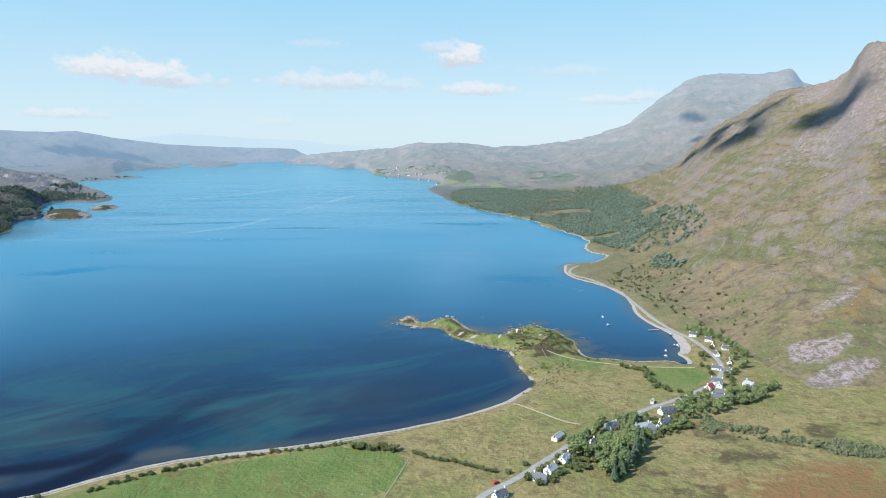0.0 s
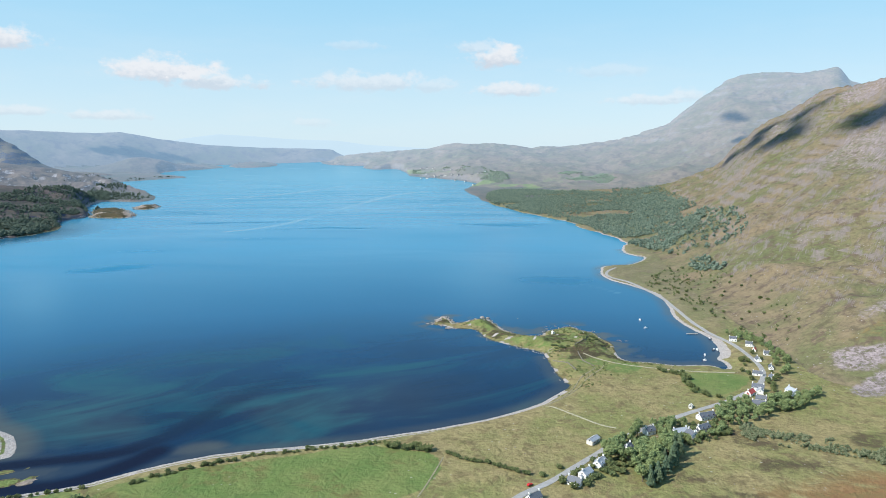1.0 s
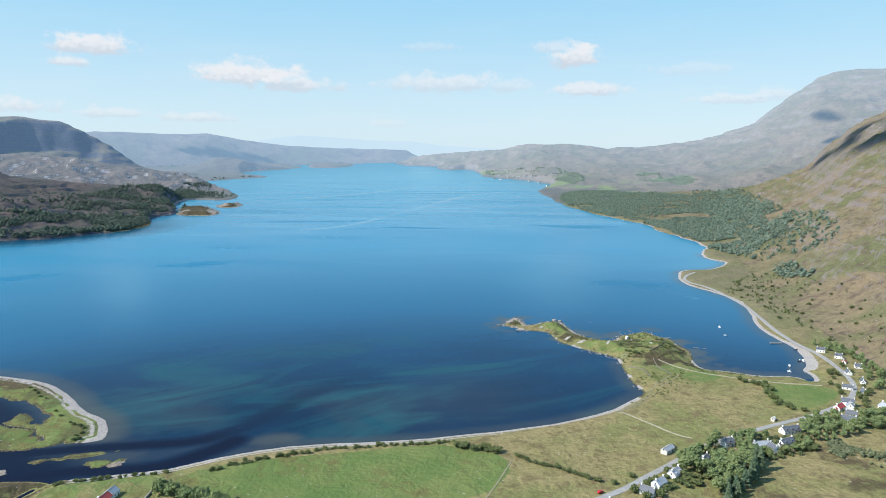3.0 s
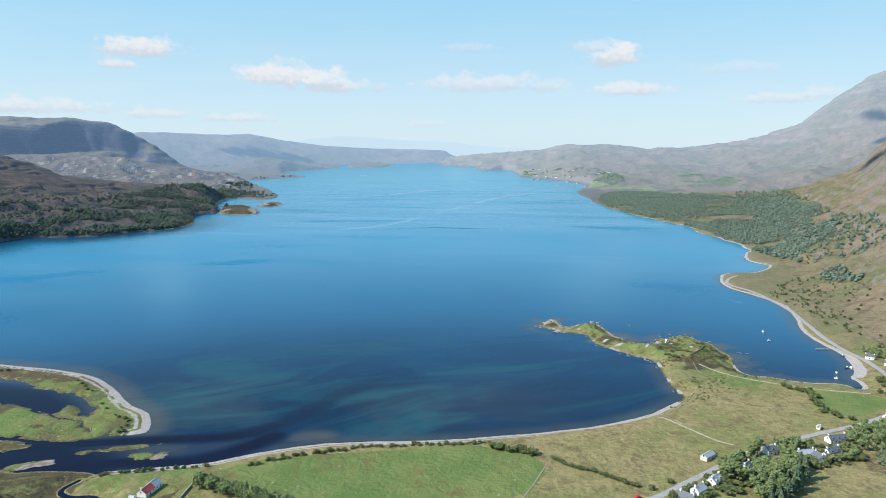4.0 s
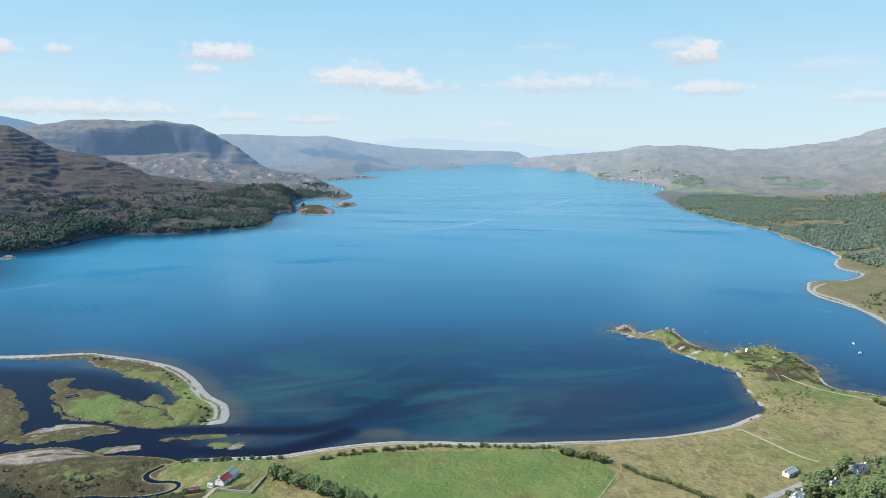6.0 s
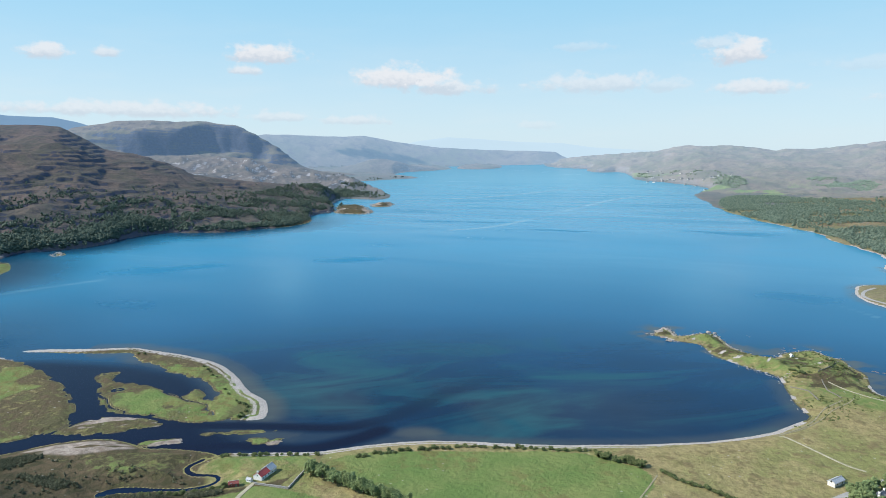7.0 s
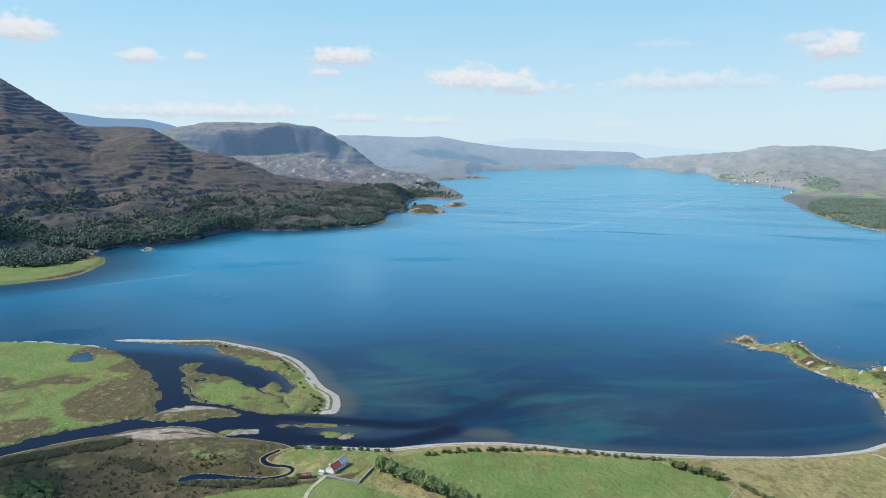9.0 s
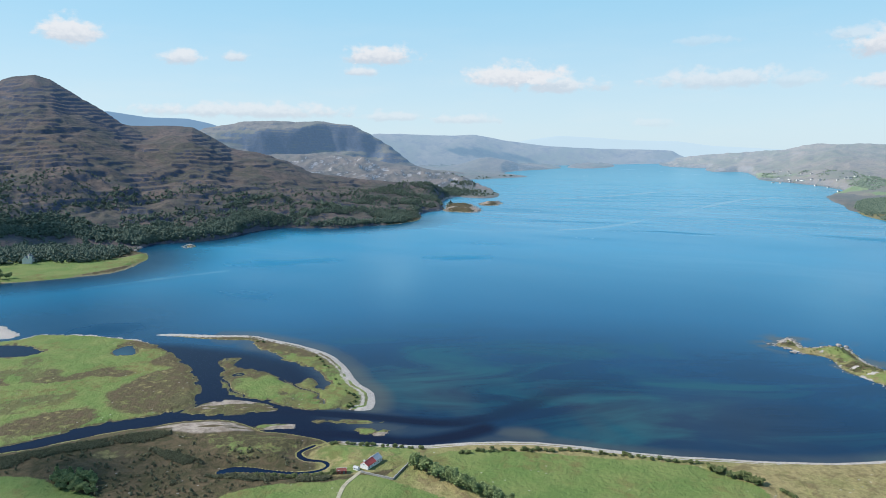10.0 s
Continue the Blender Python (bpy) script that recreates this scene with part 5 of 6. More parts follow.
for i, (hx, hy) in enumerate(HOUSES):
    if i in (5, 11):
        continue
    turn, wd, ln, ev, dm, rf = HOUSE_STYLE.get(i, (rnd.choice((-20, 65, 75, -15, 10)) + rnd.uniform(-9, 9), rnd.uniform(5.8, 6.8), rnd.uniform(8.5, 12.5), rnd.choice((2.8, 3.2, 4.4)),
                                                  rnd.choice((0, 0, 2)), rnd.choice((SLATE, SLATE, SLATE, GREYROOF))))
    kind = {SLATE: "dark slate roof", GREYROOF: "pale grey roof", REDROOF: "red sheet roof"}[rf]
    cottage((hx, hy, house_z[i]), turn, wd, ln, ev, 2.7, rf, WHITE, 2 if rf != REDROOF else 1, dm, porch=(i % 4 == 1), rows=2 if ev > 4 else 1,
            label=f"white rendered {'two-storey house' if ev > 4 else 'cottage'} with a {kind}" + (" and dormers" if dm else ""), name_roof=kind)
cottage((HOUSES[5][0], HOUSES[5][1], house_z[5]), -38, 4.0, 9.0, 2.3, 1.2, GREYROOF, CREAM, 0, label="low pale shed with a grey sheet roof beside the road",
        group="", name="shed", name_roof="grey sheet roof")
cottage((HOUSES[11][0], HOUSES[11][1], house_z[11]), -30, 2.2, 3.6, 1.5, 0.6, CREAM, CREAM, 0, label="small pale hut standing alone in the grass",
        group="", name="hut", name_roof="pale roof")

# farm beside the river mouth
bz = float(ground_at([(-222, 292)])[0])
(ax, ay), (ex, ey) = FARMAXIS
fl = math.hypot(ex - ax, ey - ay)
fd = ((ex - ax) / fl, (ey - ay) / fl)
fturn = math.degrees(math.atan2(-fd[0], fd[1]))
farm = cottage((ax + fd[0] * 5, ay + fd[1] * 5, bz), fturn, 7.0, 10.0, 3.0, 2.5, REDROOF, WHITE, 1, label="white farmhouse with a faded red sheet roof",
               group="", name="farmhouse", name_roof="faded red sheet roof")
cottage((ax + fd[0] * 11.8, ay + fd[1] * 11.8, bz), fturn, 7.6, 7.0, 3.2, 2.6, GREYROOF, WHITE, 0, label="white barn with a pale grey sheet roof joined to the farmhouse", group="",
        name="barn", name_roof="pale grey sheet roof")
cottage((ax - 3.2, ay - 1.5, bz), fturn + 90, 2.6, 4.0, 1.9, 0.9, GREYROOF, WHITE, 0, label="small white outbuilding beside the farmhouse gable", group="", name="outbuilding", name_roof="grey roof")
rz = float(ground_at([(-227, 276)])[0])
cottage((-228, 276.5, rz), -52, 2.8, 5.2, 1.8, 0.9, RUSTTIN, RUSTTIN, 0, label="small rust-red tin shed by the farm drive", group="", name="tin_shed", name_roof="rust-red tin roof")


def dry_wall(line, high=1.1, thick=0.6, label="grey drystone wall round the farm yard", mat=None):
    p = np.array(line, float)
    t = thing("stone_wall", label, "wall")
    r = random.Random(9)
    for (ax, ay), (bx, by) in zip(p[:-1], p[1:]):
        length = math.hypot(bx - ax, by - ay)
        n = max(1, int(length / 1.6))
        z = ground_at([(ax + (bx - ax) * (i + 0.5) / n, ay + (by - ay) * (i + 0.5) / n) for i in range(n)])
        for i in range(n):
            f = (i + 0.5) / n
            bm = boxes((-length / n / 2, length / n / 2, -thick / 2, thick / 2, -0.4, high * r.uniform(0.85, 1.1)))
            for v in bm.verts:
                v.co += Vector((r.uniform(-0.05, 0.05), r.uniform(-0.08, 0.08), r.uniform(-0.06, 0.06)))
            s = part("wall_stone", bm, mat or STONE, t)
            s.matrix_basis = pose(ax + (bx - ax) * f, ay + (by - ay) * f, float(z[i]), 0, 0, math.degrees(math.atan2(by - ay, bx - ax)))
    return t


dry_wall(WALLS)
dry_wall([(86, 590), (96, 606), (104, 626), (108, 640)], 0.7, 0.6, "old lichened field wall on the headland", OLDSTONE)
dry_wall([(87, 578), (88, 556), (95, 542)], 0.7, 0.6, "old lichened field wall on the headland", OLDSTONE)
# a ditch runs along this line; the low wall stands in for it
dry_wall([(64, 562), (75, 550), (79, 532)], 0.7, 0.6, "old lichened field wall on the headland", OLDSTONE)

# lodge by the far meadow
lx, ly = LODGE[1][0] + 12, LODGE[1][1] - 6
lz = float(ground_at([(lx, ly)])[0])
lodge = cottage((lx, ly, lz), 35, 10, 20, 6.5, 4.5, SLATE, CREAM, 2, 2, rows=2, label="large pale stone lodge with a round tower among trees", group="", name="lodge")
tower = bmesh.new()
bmesh.ops.create_cone(tower, cap_ends=True, segments=16, radius1=2.4, radius2=2.4, depth=12, matrix=Matrix.Translation((6.5, -8.5, 6.0)))
tw = part("tower", tower, CREAM, lodge)
cap = bmesh.new()
bmesh.ops.create_cone(cap, cap_ends=True, segments=16, radius1=2.8, radius2=0.05, depth=4.0, matrix=Matrix.Translation((6.5, -8.5, 14.0)))
part("tower_roof", cap, SLATE, tw)
part("wing", prism([(-4, -0.8), (4, -0.8), (4, 5.2), (0, 8.6), (-4, 5.2)], 10, 18), CREAM, lodge)

# white houses along the far shore
far_z = ground_at(FARHOUSES)
first = None
for (hx, hy), hz in zip(FARHOUSES, far_z):
    m = pose(hx, hy, float(hz), 0, 0, rnd.uniform(40, 140))
    if first is None:
        first = cottage((hx, hy, float(hz)), 80, 7, 14, 3.4, 3.0, label="small white house on the far shore", group="far shore houses")
        first.matrix_basis = first.matrix_basis @ Matrix.Scale(0.75, 4)
    else:
        copy_thing(first, m)
hutx, huty = HUT[0]
cottage((hutx, huty, float(ground_at([(hutx, huty)])[0])), 20, 2.2, 2.8, 1.9, 0.9, WHITE, WHITE, 0, label="tiny white hut on the rocky headland", group="", name="white_hut")


# ---------------------------------------------------------------- boats, pier, car
def hull_mesh(l, w, h):
    bm = bmesh.new()
    rows = []
    for i in range(9):
        f = i / 8
        half = w / 2 * (1 - max(0, (f - 0.45) / 0.55) ** 2.2) * (0.85 + 0.15 * min(1, f * 4))
        y = (f - 0.5) * l
        lift = 0.25 * h * f * f
        rows.append([bm.verts.new((sx * half * kx, y, z)) for sx, kx, z in ((-1, 1, h + lift), (-1, 0.75, 0.25 * h), (-1, 0.05, -0.25 * h), (1, 0.75, 0.25 * h), (1, 1, h + lift))])
    for a, b in zip(rows[:-1], rows[1:]):
        for j in range(4):
            bm.faces.new((a[j], a[j + 1], b[j + 1], b[j]))
        bm.faces.new((a[4], a[0], b[0], b[4]))
    bm.faces.new(rows[0])
    bmesh.ops.recalc_face_normals(bm, faces=bm.faces)
    return bm


def boat(at, turn, l=6.5, mat=None, mast=False, label="small white motor boat moored in the bay"):
    b = thing("boat", label, "boat", "boats moored in the bay", at, turn)
    part("hull", hull_mesh(l, l * 0.36, 0.9), mat or BOATWHITE, b)
    cab = part("cabin", prism([(-l * 0.12, 0.8), (l * 0.12, 0.8), (l * 0.1, 1.9), (-l * 0.1, 1.9)], -l * 0.05, l * 0.2), BOATWHITE, b)
    part("windscreen", boxes((-l * 0.09, l * 0.09, l * 0.2, l * 0.2 + 0.05, 1.25, 1.75)), GLASS, cab)
    part("outboard_motor", boxes((-0.22, 0.22, -l / 2 - 0.35, -l / 2 + 0.05, 0.2, 1.3)), RUBBER, b)
    if mast:
        bm = bmesh.new()
        bmesh.ops.create_cone(bm, cap_ends=True, segments=6, radius1=0.09, radius2=0.05, depth=9, matrix=Matrix.Translation((0, 0.2, 5.2)))
        part("mast", bm, BOATWHITE, b)
    return b


for k, (bx, by) in enumerate(BOATS[:7]):
    boat((bx, by, 0.0), 40 + 67 * k, 2.9 + (k % 3) * 0.6, DARKHULL if k in (4, 6) else None, False,
         "dark-hulled fishing boat moored by the shore" if k in (4, 6) else "small white motor boat moored in the bay")

pier = thing("pier", "low stone pier reaching out from the shingle shore", "pier", at=(BOATS[7][0] + 3, BOATS[7][1] - 1, 0), turn=8)
part("deck", boxes((-5.5, 5.5, -0.8, 0.8, 0.6, 0.9)), STONE, pier)
for j in range(6):
    part("pile", boxes((-5.0 + j * 2.0 - 0.3, -5.0 + j * 2.0 + 0.3, -0.7, 0.7, -1.2, 0.6)), STONE, pier)


def car(at, turn, mat, label):
    c = thing("car", label, "car", at=at, turn=turn)
    c.matrix_basis = c.matrix_basis @ Matrix.Scale(0.85, 4)
    bm = prism([(-2.05, 0.35), (2.05, 0.35), (2.1, 0.8), (1.9, 0.95), (1.0, 1.0), (0.45, 1.45), (-1.35, 1.48), (-1.95, 1.0), (-2.1, 0.8)], -0.85, 0.85)
    bmesh.ops.bevel(bm, geom=bm.edges[:], offset=0.06, segments=1, affect="EDGES")
    part("body", bm, mat, c)
    for s in (-1, 1):
        part("side_window", prism([(-1.3, 1.02), (0.75, 1.02), (0.38, 1.38), (-1.2, 1.4)], s * 0.84, s * 0.87), GLASS, c)
        for x in (-1.3, 1.3):
            bm = bmesh.new()
            bmesh.ops.create_cone(bm, cap_ends=True, segments=14, radius1=0.34, radius2=0.34, depth=0.22, matrix=Matrix.Translation((x, s * 0.8, 0.34)) @ Matrix.Rotation(radians(90), 4, "X"))
            part("wheel", bm, RUBBER, c)
    part("windscreen", prism([(0.98, 1.01), (1.03, 1.02), (0.5, 1.44), (0.44, 1.42)], -0.72, 0.72), GLASS, c)


car((CAR[0][0], CAR[0][1], float(ground_at(CAR)[0]) + 0.2), 42, CARRED, "small red car parked at the roadside")


# ---------------------------------------------------------------- trees
ICO = bmesh.new()
bmesh.ops.create_icosphere(ICO, subdivisions=1, radius=1.0)
ICO_V = np.array([v.co for v in ICO.verts])
ICO_F = np.array([[v.index for v in f.verts] for f in ICO.faces])
ICO.free()
OCT_V = np.array([(1, 0, 0), (-1, 0, 0), (0, 1, 0), (0, -1, 0), (0, 0, 1), (0, 0, -1)], float)
OCT_F = np.array([(0, 2, 4), (2, 1, 4), (1, 3, 4), (3, 0, 4), (2, 0, 5), (1, 2, 5), (3, 1, 5), (0, 3, 5)])


def clumps(centres, sizes, rng, flat=0.8, ragged=0.35, base=None):
    """One mesh of many small ragged clumps of leaves."""
    V, F = base or (ICO_V, ICO_F)
    n, k = len(centres), len(V)
    v = V[None] * (1 + rng.uniform(-ragged, ragged, (n, k, 1)))
    a = rng.uniform(0, 6.283, n)
    ca, sa = np.cos(a)[:, None], np.sin(a)[:, None]
    v = np.stack([v[..., 0] * ca - v[..., 1] * sa, v[..., 0] * sa + v[..., 1] * ca, v[..., 2] * flat], -1)
    v = v * np.asarray(sizes).reshape(n, 1, 1) + np.asarray(centres)[:, None]
    f = F[None] + (np.arange(n) * k)[:, None, None]
    return v.reshape(-1, 3), f.reshape(-1, 3)


def mesh_tris(name, v, f, mat):
    me = bpy.data.meshes.new(name)
    me.from_pydata(v.tolist(), [], f.tolist())
    me.materials.append(mat)
    return me


def stem(points, r0, r1, sides=6):
    """A tapered, bent limb."""
    bm = bmesh.new()
    rings_ = []
    for i, p in enumerate(points):
        r = r0 + (r1 - r0) * i / (len(points) - 1)
        rings_.append([bm.verts.new((p[0] + r * math.cos(t), p[1] + r * math.sin(t), p[2])) for t in (j * 2 * math.pi / sides for j in range(sides))])
    for a, b in zip(rings_[:-1], rings_[1:]):
        for j in range(sides):
            bm.faces.new((a[j], a[(j + 1) % sides], b[(j + 1) % sides], b[j]))
    bm.faces.new(rings_[-1])
    bm.faces.new(rings_[0][::-1])
    return bm


def tree(at, high, spread, seed, kind="broad", label="", group="village trees"):
    rng = np.random.default_rng(seed)
    t = thing("tree" if kind != "bush" else "bush", label, "tree" if kind != "bush" else "bush", group, at)
    if kind == "conifer":
        part("trunk", stem([(0, 0, -0.6), (0.1, 0, high * 0.5), (0, 0.1, high * 0.95)], high * 0.022, 0.04), BARK, t)
        n = 190
        f = rng.uniform(0.12, 1.0, n) ** 0.8
        a = rng.uniform(0, 6.283, n)
        rad = spread * (1.05 - f) * rng.uniform(0.45, 1.0, n)
        c = np.stack([rad * np.cos(a), rad * np.sin(a), high * f], -1)
        v, tri = clumps(c, spread * (0.24 - 0.14 * f) * rng.uniform(0.8, 1.3, n) + 0.12, rng, 1.1, 0.45, (OCT_V, OCT_F))
        crown = new("crown", mesh_tris("crown", v, tri, PINE))
    elif kind == "bush":
        part("stem", stem([(0, 0, -0.4), (0.1, 0.1, high * 0.4)], 0.12, 0.06, 5), BARK, t)
        n = 80
        d = rng.normal(size=(n, 3))
        d /= np.linalg.norm(d, axis=1)[:, None]
        c = d * rng.uniform(0.35, 0.9, (n, 1)) * np.array([spread, spread, high * 0.42]) + np.array([0, 0, high * 0.48])
        v, tri = clumps(c, spread * rng.uniform(0.15, 0.28, n), rng, 0.8, 0.45, (OCT_V, OCT_F))
        crown = new("foliage", mesh_tris("foliage", v, tri, BUSH))
    else:
        part("trunk", stem([(0, 0, -0.6), (0.15, 0.05, high * 0.25), (-0.1, 0.2, high * 0.6)], high * 0.03, high * 0.012), BARK, t)
        for j in range(4):
            a = j * 1.57 + rng.uniform(-0.4, 0.4)
            e = spread * 0.65
            part("limb", stem([(0.1, 0.05, high * 0.3), (e * 0.5 * math.cos(a), e * 0.5 * math.sin(a), high * 0.48), (e * math.cos(a), e * math.sin(a), high * 0.66)], high * 0.014, 0.04, 5), BARK, t)
        lobes = rng.uniform(-1, 1, (6, 3)) * np.array([spread * 0.5, spread * 0.5, high * 0.2]) + np.array([0, 0, high * 0.62])
        n = 210
        d = rng.normal(size=(n, 3))
        d /= np.linalg.norm(d, axis=1)[:, None]
        c = lobes[rng.integers(0, 6, n)] + d * rng.uniform(0.5, 1.05, (n, 1)) * np.array([spread * 0.5, spread * 0.5, high * 0.24])
        v, tri = clumps(c, spread * rng.uniform(0.10, 0.21, n), rng, 0.85, 0.45, (OCT_V, OCT_F))
        crown = new("crown", mesh_tris("crown", v, tri, LEAF))
    crown.parent = t
    return t


def scatter(outline, count, seed, gap=0.0, keep=None):
    """Random places inside an outline, no two closer than the gap."""
    rng = np.random.default_rng(seed)
    p = np.array(outline, float)
    lo, hi = p.min(0), p.max(0)
    out = np.empty((0, 2))
    for _ in range(60):
        q = rng.uniform(lo, hi, (count * 2, 2))
        q = q[inside(q[:, 0], q[:, 1], outline) > 0]
        if keep is not None and len(q):
            q = q[keep(q[:, 0], q[:, 1], rng)]
        for a in q:
            if gap == 0 or not len(out) or np.min(np.hypot(*(out - a).T)) > gap:
                out = np.vstack([out, a])
                if len(out) >= count:
                    return out
    return out


def strewn(line, step, jitter, seed):
    rng = np.random.default_rng(seed)
    p = np.array(line, float)
    seg = np.hypot(*np.diff(p, axis=0).T)
    dist = np.concatenate([[0], np.cumsum(seg)])
    s = np.arange(step / 2, dist[-1], step) + rng.uniform(-step / 3, step / 3, len(np.arange(step / 2, dist[-1], step)))
    q = np.stack([np.interp(s, dist, p[:, 0]), np.interp(s, dist, p[:, 1])], -1)
    return q + rng.uniform(-jitter, jitter, q.shape)


def plant(places, kind, label, group, high, spread, seed, clear=6.5):
    """Trees of a kind at these places: four built ones, then copies turned and scaled."""
    if not len(places):
        return
    rng = np.random.default_rng(seed)
    if clear:
        homes = np.array(HOUSES, float)
        road = along(places[:, 0], places[:, 1], ROAD)
        near = np.array([np.min(np.hypot(*(homes - q).T)) for q in places])
        places = places[(near > clear) & (road > 3.2)]
    zs = ground_at(places)
    protos = []
    for k, ((px, py), pz) in enumerate(zip(places, zs)):
        size = rng.uniform(0.7, 1.25)
        if len(protos) < 4:
            t = tree((px, py, float(pz)), high, spread, seed * 10 + k, kind, label, group)
            protos.append(t)
        else:
            t = copy_thing(protos[k % 4], pose(px, py, float(pz), 0, 0, rng.uniform(0, 360)) @ Matrix.Diagonal((size, size, size * rng.uniform(0.85, 1.15), 1)))


block = scatter(TREES_BLK, 62, 3, 3.6)
dark = block[:, 0] + 0.6 * (360 - block[:, 1]) > 100
plant(block[~dark], "broad", "full green broadleaf tree in the village wood", "wood by the houses", 9, 3.9, 11)
plant(block[dark], "conifer", "tall dark conifer at the wood's edge", "wood by the houses", 10.5, 3.0, 12)
plant(scatter(TREES_VILL, 70, 5, 4.2), "broad", "green broadleaf tree among the village houses", "village trees", 6.0, 3.1, 13)
plant(scatter(TREES_VILL2, 34, 6, 4.0), "broad", "green broadleaf tree behind the village street", "village trees", 6.0, 3.1, 14)
plant(scatter(TREES_MID, 34, 33, 3.4), "broad", "green broadleaf tree beside the long white houses", "village trees", 5.4, 2.6, 23)
plant(scatter(GARDEN, 40, 34, 3.2), "bush", "rounded green garden bush near the houses", "garden bushes", 3.6, 2.4, 24, 4.6)
plant(scatter(ROADTREES, 30, 36, 3.2), "broad", "green broadleaf tree between the road and the wood", "wood by the houses", 8.5, 3.4, 26)
plant(scatter(GARDEN2, 34, 37, 3.4), "bush", "rounded green garden bush near the houses", "garden bushes", 3.4, 2.3, 27, 4.8)
plant(scatter(VILLAGE_GREEN, 40, 38, 4.0), "bush", "dark green shrub between the village houses", "garden bushes", 4.0, 2.4, 28, 4.6)
plant(strewn(HEDGE1, 5.0, 2.0, 7), "bush", "low dark green bush above the shingle beach", "bushes along the beach", 2.2, 1.6, 15)
plant(strewn(HEDGE1, 3.3, 1.6, 77), "bush", "low green scrub bush above the shingle beach", "bushes along the beach", 1.3, 1.3, 78)
plant(np.array([(-385, 437), (-377, 432), (-371, 428), (-364, 422), (-358, 420), (-333, 399), (-324, 392), (-310, 383), (-305, 380), (-300, 379), (-295, 376), (-291, 369), (-292, 365), (-287, 361), (-290, 360), (-464, 445), (-458, 446)], float), "bush", "small dark bush on the shingle spit", "bushes on the spit", 1.6, 1.5, 79)
plant(strewn([(-262, 306), (-245, 312), (-226, 320), (-205, 328)], 3.2, 2.2, 80), "bush", "dark green bush between the farm and the beach", "farm bushes", 2.2, 1.7, 81)
plant(strewn([(-269, 251), (-258, 257), (-247, 264), (-231, 274)], 2.6, 1.6, 82), "bush", "dark bush in the row beside the farm drive", "farm bushes", 2.6, 1.8, 83)
plant(strewn(HEDGE2, 3.4, 2.2, 8), "bush", "large rounded green bush at the field's edge", "bushes at the field corner", 4.2, 3.0, 16)
plant(strewn(HEDGE3, 2.6, 0.7, 9), "bush", "dark green bush in a field hedge", "hedge bushes", 2.6, 1.7, 17)
plant(np.vstack([strewn(HEDGE4, 3.0, 2.0, 10), strewn(HEDGE4, 3.4, 2.4, 19)]), "broad", "dark rounded tree in the farm hedgerow", "farm hedgerow trees", 6.6, 3.4, 18)
plant(strewn(HEDGE5, 4.0, 3.0, 11), "bush", "dark green bush between small fields", "field bushes", 4.0, 2.6, 19)
plant(scatter(GROVE, 44, 12, 2.2), "broad", "dark leafy tree in a small grove by the river", "river grove", 4.6, 2.3, 20)
plant(scatter(LODGETREES, 12, 35, 5.0), "broad", "dark rounded tree by the lodge meadow", "meadow trees", 9, 4.6, 25)
plant(strewn(ROAD[1:8], 7.0, 9.0, 31), "bush", "green garden bush beside the road", "roadside bushes", 3.0, 2.2, 21)
plant(scatter([(64, 592), (80, 614), (88, 606), (78, 584), (68, 580)], 16, 84, 2.0), "bush", "dark shrub among the headland rocks", "headland bushes", 1.8, 1.9, 85)
plant(scatter([(96, 596), (104, 604), (114, 622), (108, 640), (98, 636), (94, 612)], 20, 86, 2.2), "bush", "dark shrub among the headland rocks", "headland bushes", 1.8, 1.9, 87)
plant(scatter(BUSH_SLOPE, 34, 32, 10.0), "bush", "lone dark bush on the grassy slope", "slope bushes", 3.0, 2.1, 22)


def wood(name, outlines, mat, label, size, seed, keep=None, per=3, high=1.0, soft=False):
    """A far wood of many small trees, too many to count."""
    rng = np.random.default_rng(seed)
    pts = np.vstack([scatter(o, c, seed + j, 0.0, keep) for j, (o, c) in enumerate(outlines)])
    z = ground_at(pts)
    ok = z - level(pts[:, 0], pts[:, 1]) > 0.4
    pts, z = pts[ok], z[ok]
    s = size * rng.uniform(0.6, 1.25, len(pts))
    cs, ss = [], []
    for k in range(per * 2):
        f = k / (per * 2 - 1)
        off = rng.uniform(-0.85, 0.85, (len(pts), 2)) * s[:, None] * (1 - 0.4 * f)
        cs.append(np.column_stack([pts + off, z + s * high * (0.35 + 1.1 * f)]))
        ss.append(s * (0.72 - 0.2 * f) * rng.uniform(0.65, 1.25, len(pts)))
    v, f = clumps(np.vstack(cs), np.concatenate(ss), rng, 0.85, 0.42, (OCT_V, OCT_F))
    me = mesh_tris(name, v, f, mat)
    me.polygons.foreach_set("use_smooth", np.full(len(me.polygons), soft))
    tagged(new(name, me), label, "wood" if "wood" in name else "scrub", kind="stuff")


gaps = lambda cell, cut, seed, loose=0.10: (lambda x, y, rng: rough(x, y, cell, 4, seed) + rng.uniform(-loose, loose, len(x)) > cut)
SHORE_S = SOUTH_a[7:20] + [(bx - 62, by + 8) for bx, by in SOUTH_a[19:6:-1]]
wood("north_wood", [(WOOD_N, 11500), (WOOD_N2, 70), (WOOD_FRINGE, 700)], NORTHWOOD, "dense green wood on the slope above the shore", 3.4, 41, gaps(90, 0.37, 71), 2, 1.05, True)
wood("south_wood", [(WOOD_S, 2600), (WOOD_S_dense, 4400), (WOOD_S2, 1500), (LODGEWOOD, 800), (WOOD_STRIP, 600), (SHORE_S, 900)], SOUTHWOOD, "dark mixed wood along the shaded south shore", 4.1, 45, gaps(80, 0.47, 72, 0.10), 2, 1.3)
